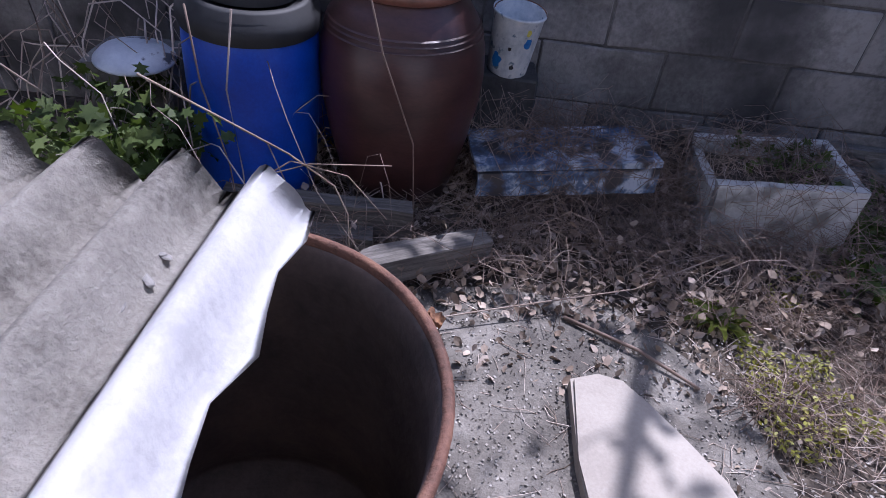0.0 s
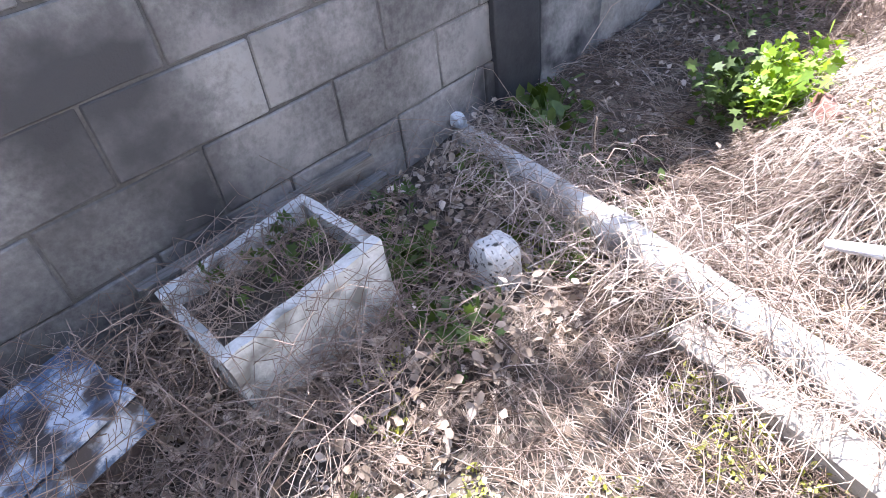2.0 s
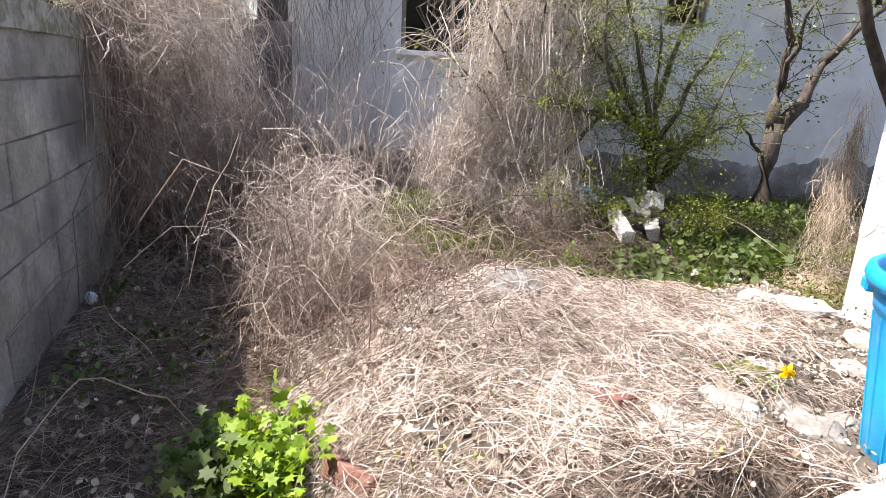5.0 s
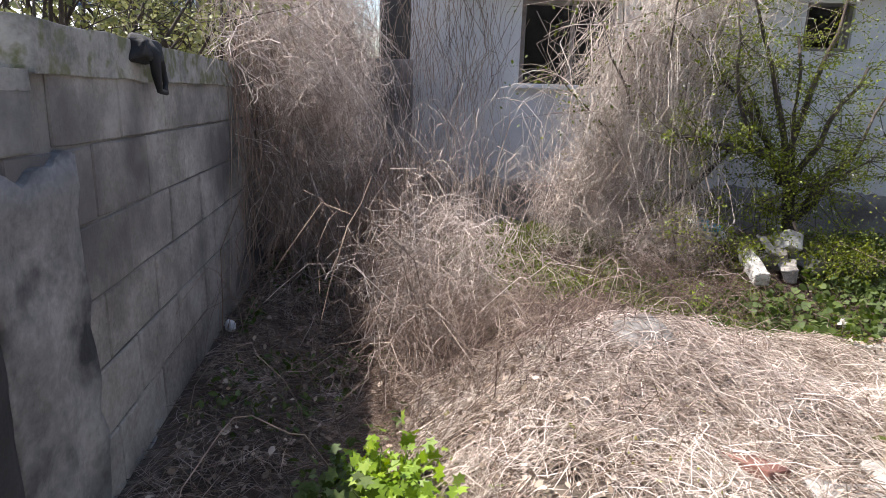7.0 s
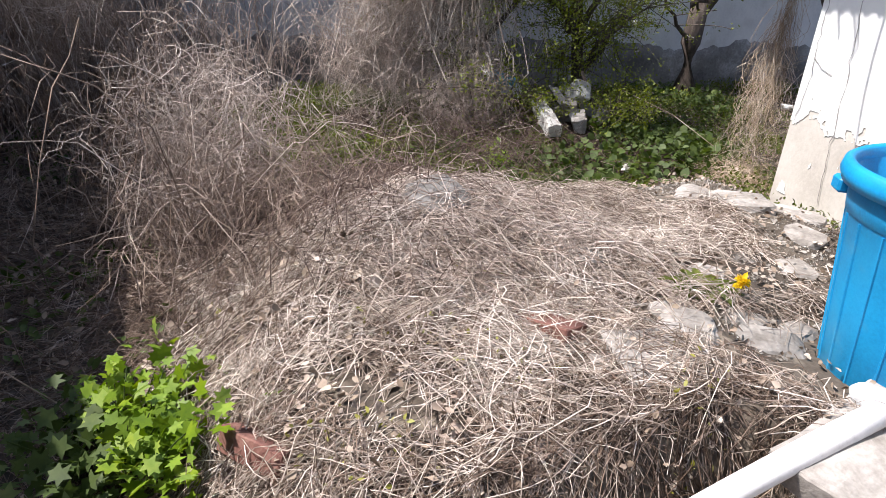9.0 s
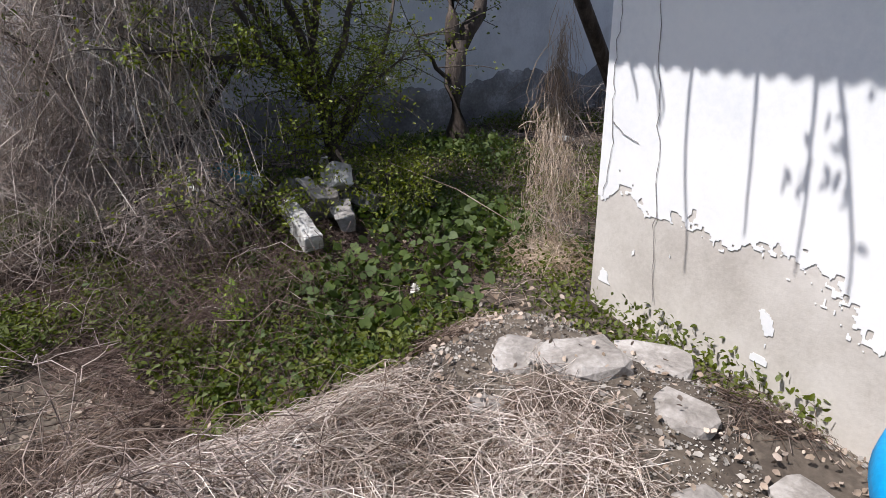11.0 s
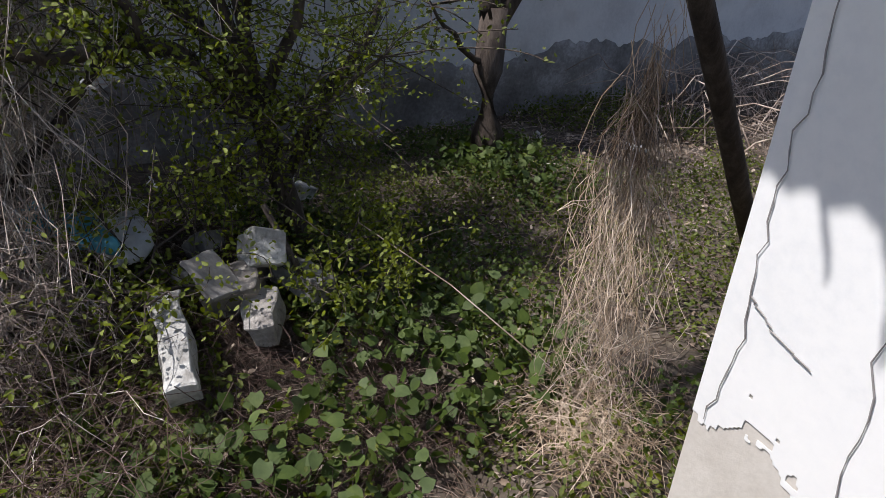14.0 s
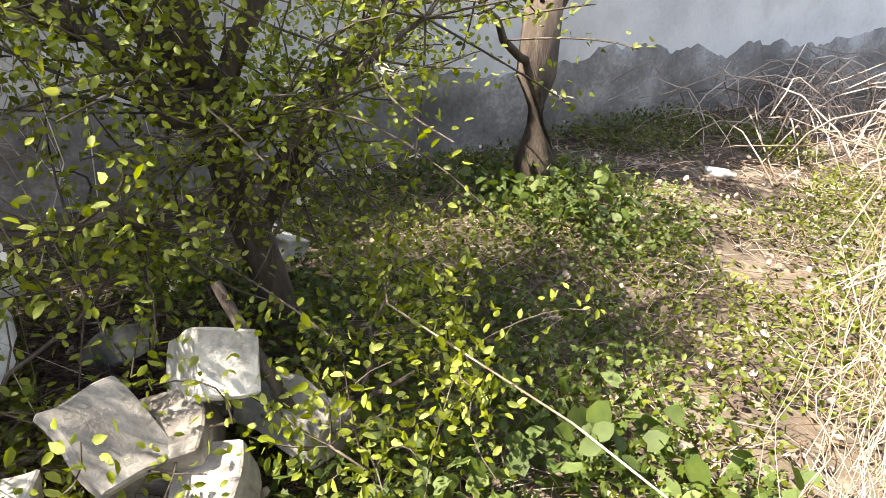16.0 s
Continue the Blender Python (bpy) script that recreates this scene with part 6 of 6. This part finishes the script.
for q in ((0, 1, 2, 3), (3, 2, 4, 5), (6, 7, 1, 0), (9, 5, 4, 8), (7, 8, 4, 2, 1), (6, 0, 3, 5, 9), (6, 9, 8, 7)):
    rf.faces.new([vs[i] for i in q])
part("roof", placed(rf, FAR), M["silver_roof"], low)
part("ridge", placed(tube_bm([(-5.9, 2.5, 3.17), (5.9, 2.5, 3.17)], [0.09, 0.09], 8), FAR), M["car_paint"], low)
for x in (-3.6, 1.9):
    window_far(low, FAR @ Matrix.Translation((x, -0.02, 1.3)), 1.2, 1.0)
part("door", placed(box(0.9, 0.06, 1.9, at=(3.7, -0.02, 0.95)), FAR), M["sill_wood"], low)
APT = Matrix.Translation((28.2, 17.75, 0.33)) @ Matrix.Rotation(math.radians(-60), 4, "Z")
apt = thing("brick_apartment", "brown brick apartment block with white framed windows", "apartment building")
part("wall", placed(box(26, 8, 11, at=(0, 4, 5.5)), APT), M["far_brick"], apt)
part("parapet", placed(box(26.4, 8.4, 0.4, at=(0, 4, 11.2)), APT), M["frame_white"], apt)
for fl in range(4):
    part("floor_band", placed(box(26.1, 0.12, 0.18, at=(0, -0.02, 0.4 + 2.7 * fl)), APT), M["cream"], apt)
    for x, w in ((-11, 2.4), (-7.4, 1.0), (-4.4, 2.6), (-1.2, 0.7), (1.6, 1.2), (5.0, 2.4), (8.6, 1.2), (11.2, 2.0)):
        window_far(apt, APT @ Matrix.Translation((x, -0.02, 1.8 + 2.7 * fl)), w, 1.3)
car = thing("parked_car", "dark blue estate car parked beyond the wall", "car", pose(11.1, 7.35, on_ground(11.1, 7.35) - 0.07, 0, 0, 105))


def car_section(pts, w):
    bm = bmesh.new()
    a = [bm.verts.new((x, -w / 2 * k, z)) for x, z, k in pts]
    b = [bm.verts.new((x, w / 2 * k, z)) for x, z, k in pts]
    bm.faces.new(a)
    bm.faces.new(b[::-1])
    for i in range(len(pts)):
        j = (i + 1) % len(pts)
        bm.faces.new((a[j], a[i], b[i], b[j]))
    bmesh.ops.bevel(bm, geom=bm.edges[:], offset=0.04, segments=2, affect="EDGES")
    return bm


part("body", car_section([(-2.2, 0.3, 1), (2.2, 0.3, 1), (2.25, 0.6, 1), (2.1, 0.85, 0.97), (1.0, 0.98, 0.96), (-2.1, 1.0, 0.96), (-2.25, 0.7, 1)], 1.75), M["car_paint"], car, smooth=False)
part("cabin", car_section([(1.1, 0.95, 0.95), (0.4, 1.42, 0.8), (-1.2, 1.48, 0.8), (-2.0, 1.2, 0.84), (-2.15, 0.95, 0.95)], 1.7), M["car_paint"], car)
for sgn in (-1, 1):
    part("side_window", placed(box(1.9, 0.02, 0.3, 0.005), Matrix.Translation((-0.45, sgn * 0.765, 1.2)) @ Matrix.Rotation(sgn * math.radians(-16), 4, "X")), M["far_glass"], car)
    for x in (-1.35, 1.4):
        wh = part("wheel", placed(tube_bm([(0, -0.1, 0), (0, 0.1, 0)], [0.32, 0.32], 24), Matrix.Translation((x, sgn * 0.8, 0.32))), M["tyre"], car)
        part("rim", placed(tube_bm([(0, -0.105, 0), (0, 0.105, 0)], [0.2, 0.2], 20), Matrix.Translation((x, sgn * 0.8, 0.32))), M["frame_white"], wh)
part("roof_rail", tube_bm([(0.3, 0.6, 1.47), (-1.2, 0.6, 1.53)], [0.02, 0.02], 6), M["silver_roof"], car)

# ---- wall blocks ----
BL, BH = 0.415, 0.205
bmesh_blk = box(BL - 0.008, 0.05, BH - 0.008, 0.004)
bmesh.ops.subdivide_edges(bmesh_blk, edges=[e for e in bmesh_blk.edges if e.calc_length() > 0.3], cuts=3)
meshes, dark_meshes = [], []
for s in range(4):
    b2 = bmesh_blk.copy()
    rough_up(b2, 0.004, 11, s * 5)
    me = bpy.data.meshes.new("brick")
    b2.to_mesh(me)
    b2.free()
    me.materials.append(M["block"])
    meshes.append(me)
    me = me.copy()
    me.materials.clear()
    me.materials.append(M["block_dark"])
    dark_meshes.append(me)
bmesh_blk.free()
COURSES = (-0.16, 0.045, 0.25, 0.455, 0.66, 0.865, 1.07)
rngb = np.random.default_rng(77)
for r, z0 in enumerate(COURSES):
    x = WALL_X0 + (0.0 if r % 2 else BL / 2)
    while x < WALL_X1:
        if r == 6 and x < WALL_STEP:
            x += BL
            continue
        # blocks that start left of x = 2.3 take the darker material
        ob = new("brick", (dark_meshes if x < 2.3 else meshes)[int(rngb.integers(0, 4))])
        ob.parent = wall
        ob.location = (x + BL / 2, WALL_Y + 0.022 + rngb.uniform(-0.003, 0.003), z0 + BH / 2)
        ob.rotation_euler = (rngb.normal(0, 0.006), rngb.normal(0, 0.004), rngb.normal(0, 0.006))
        x += BL
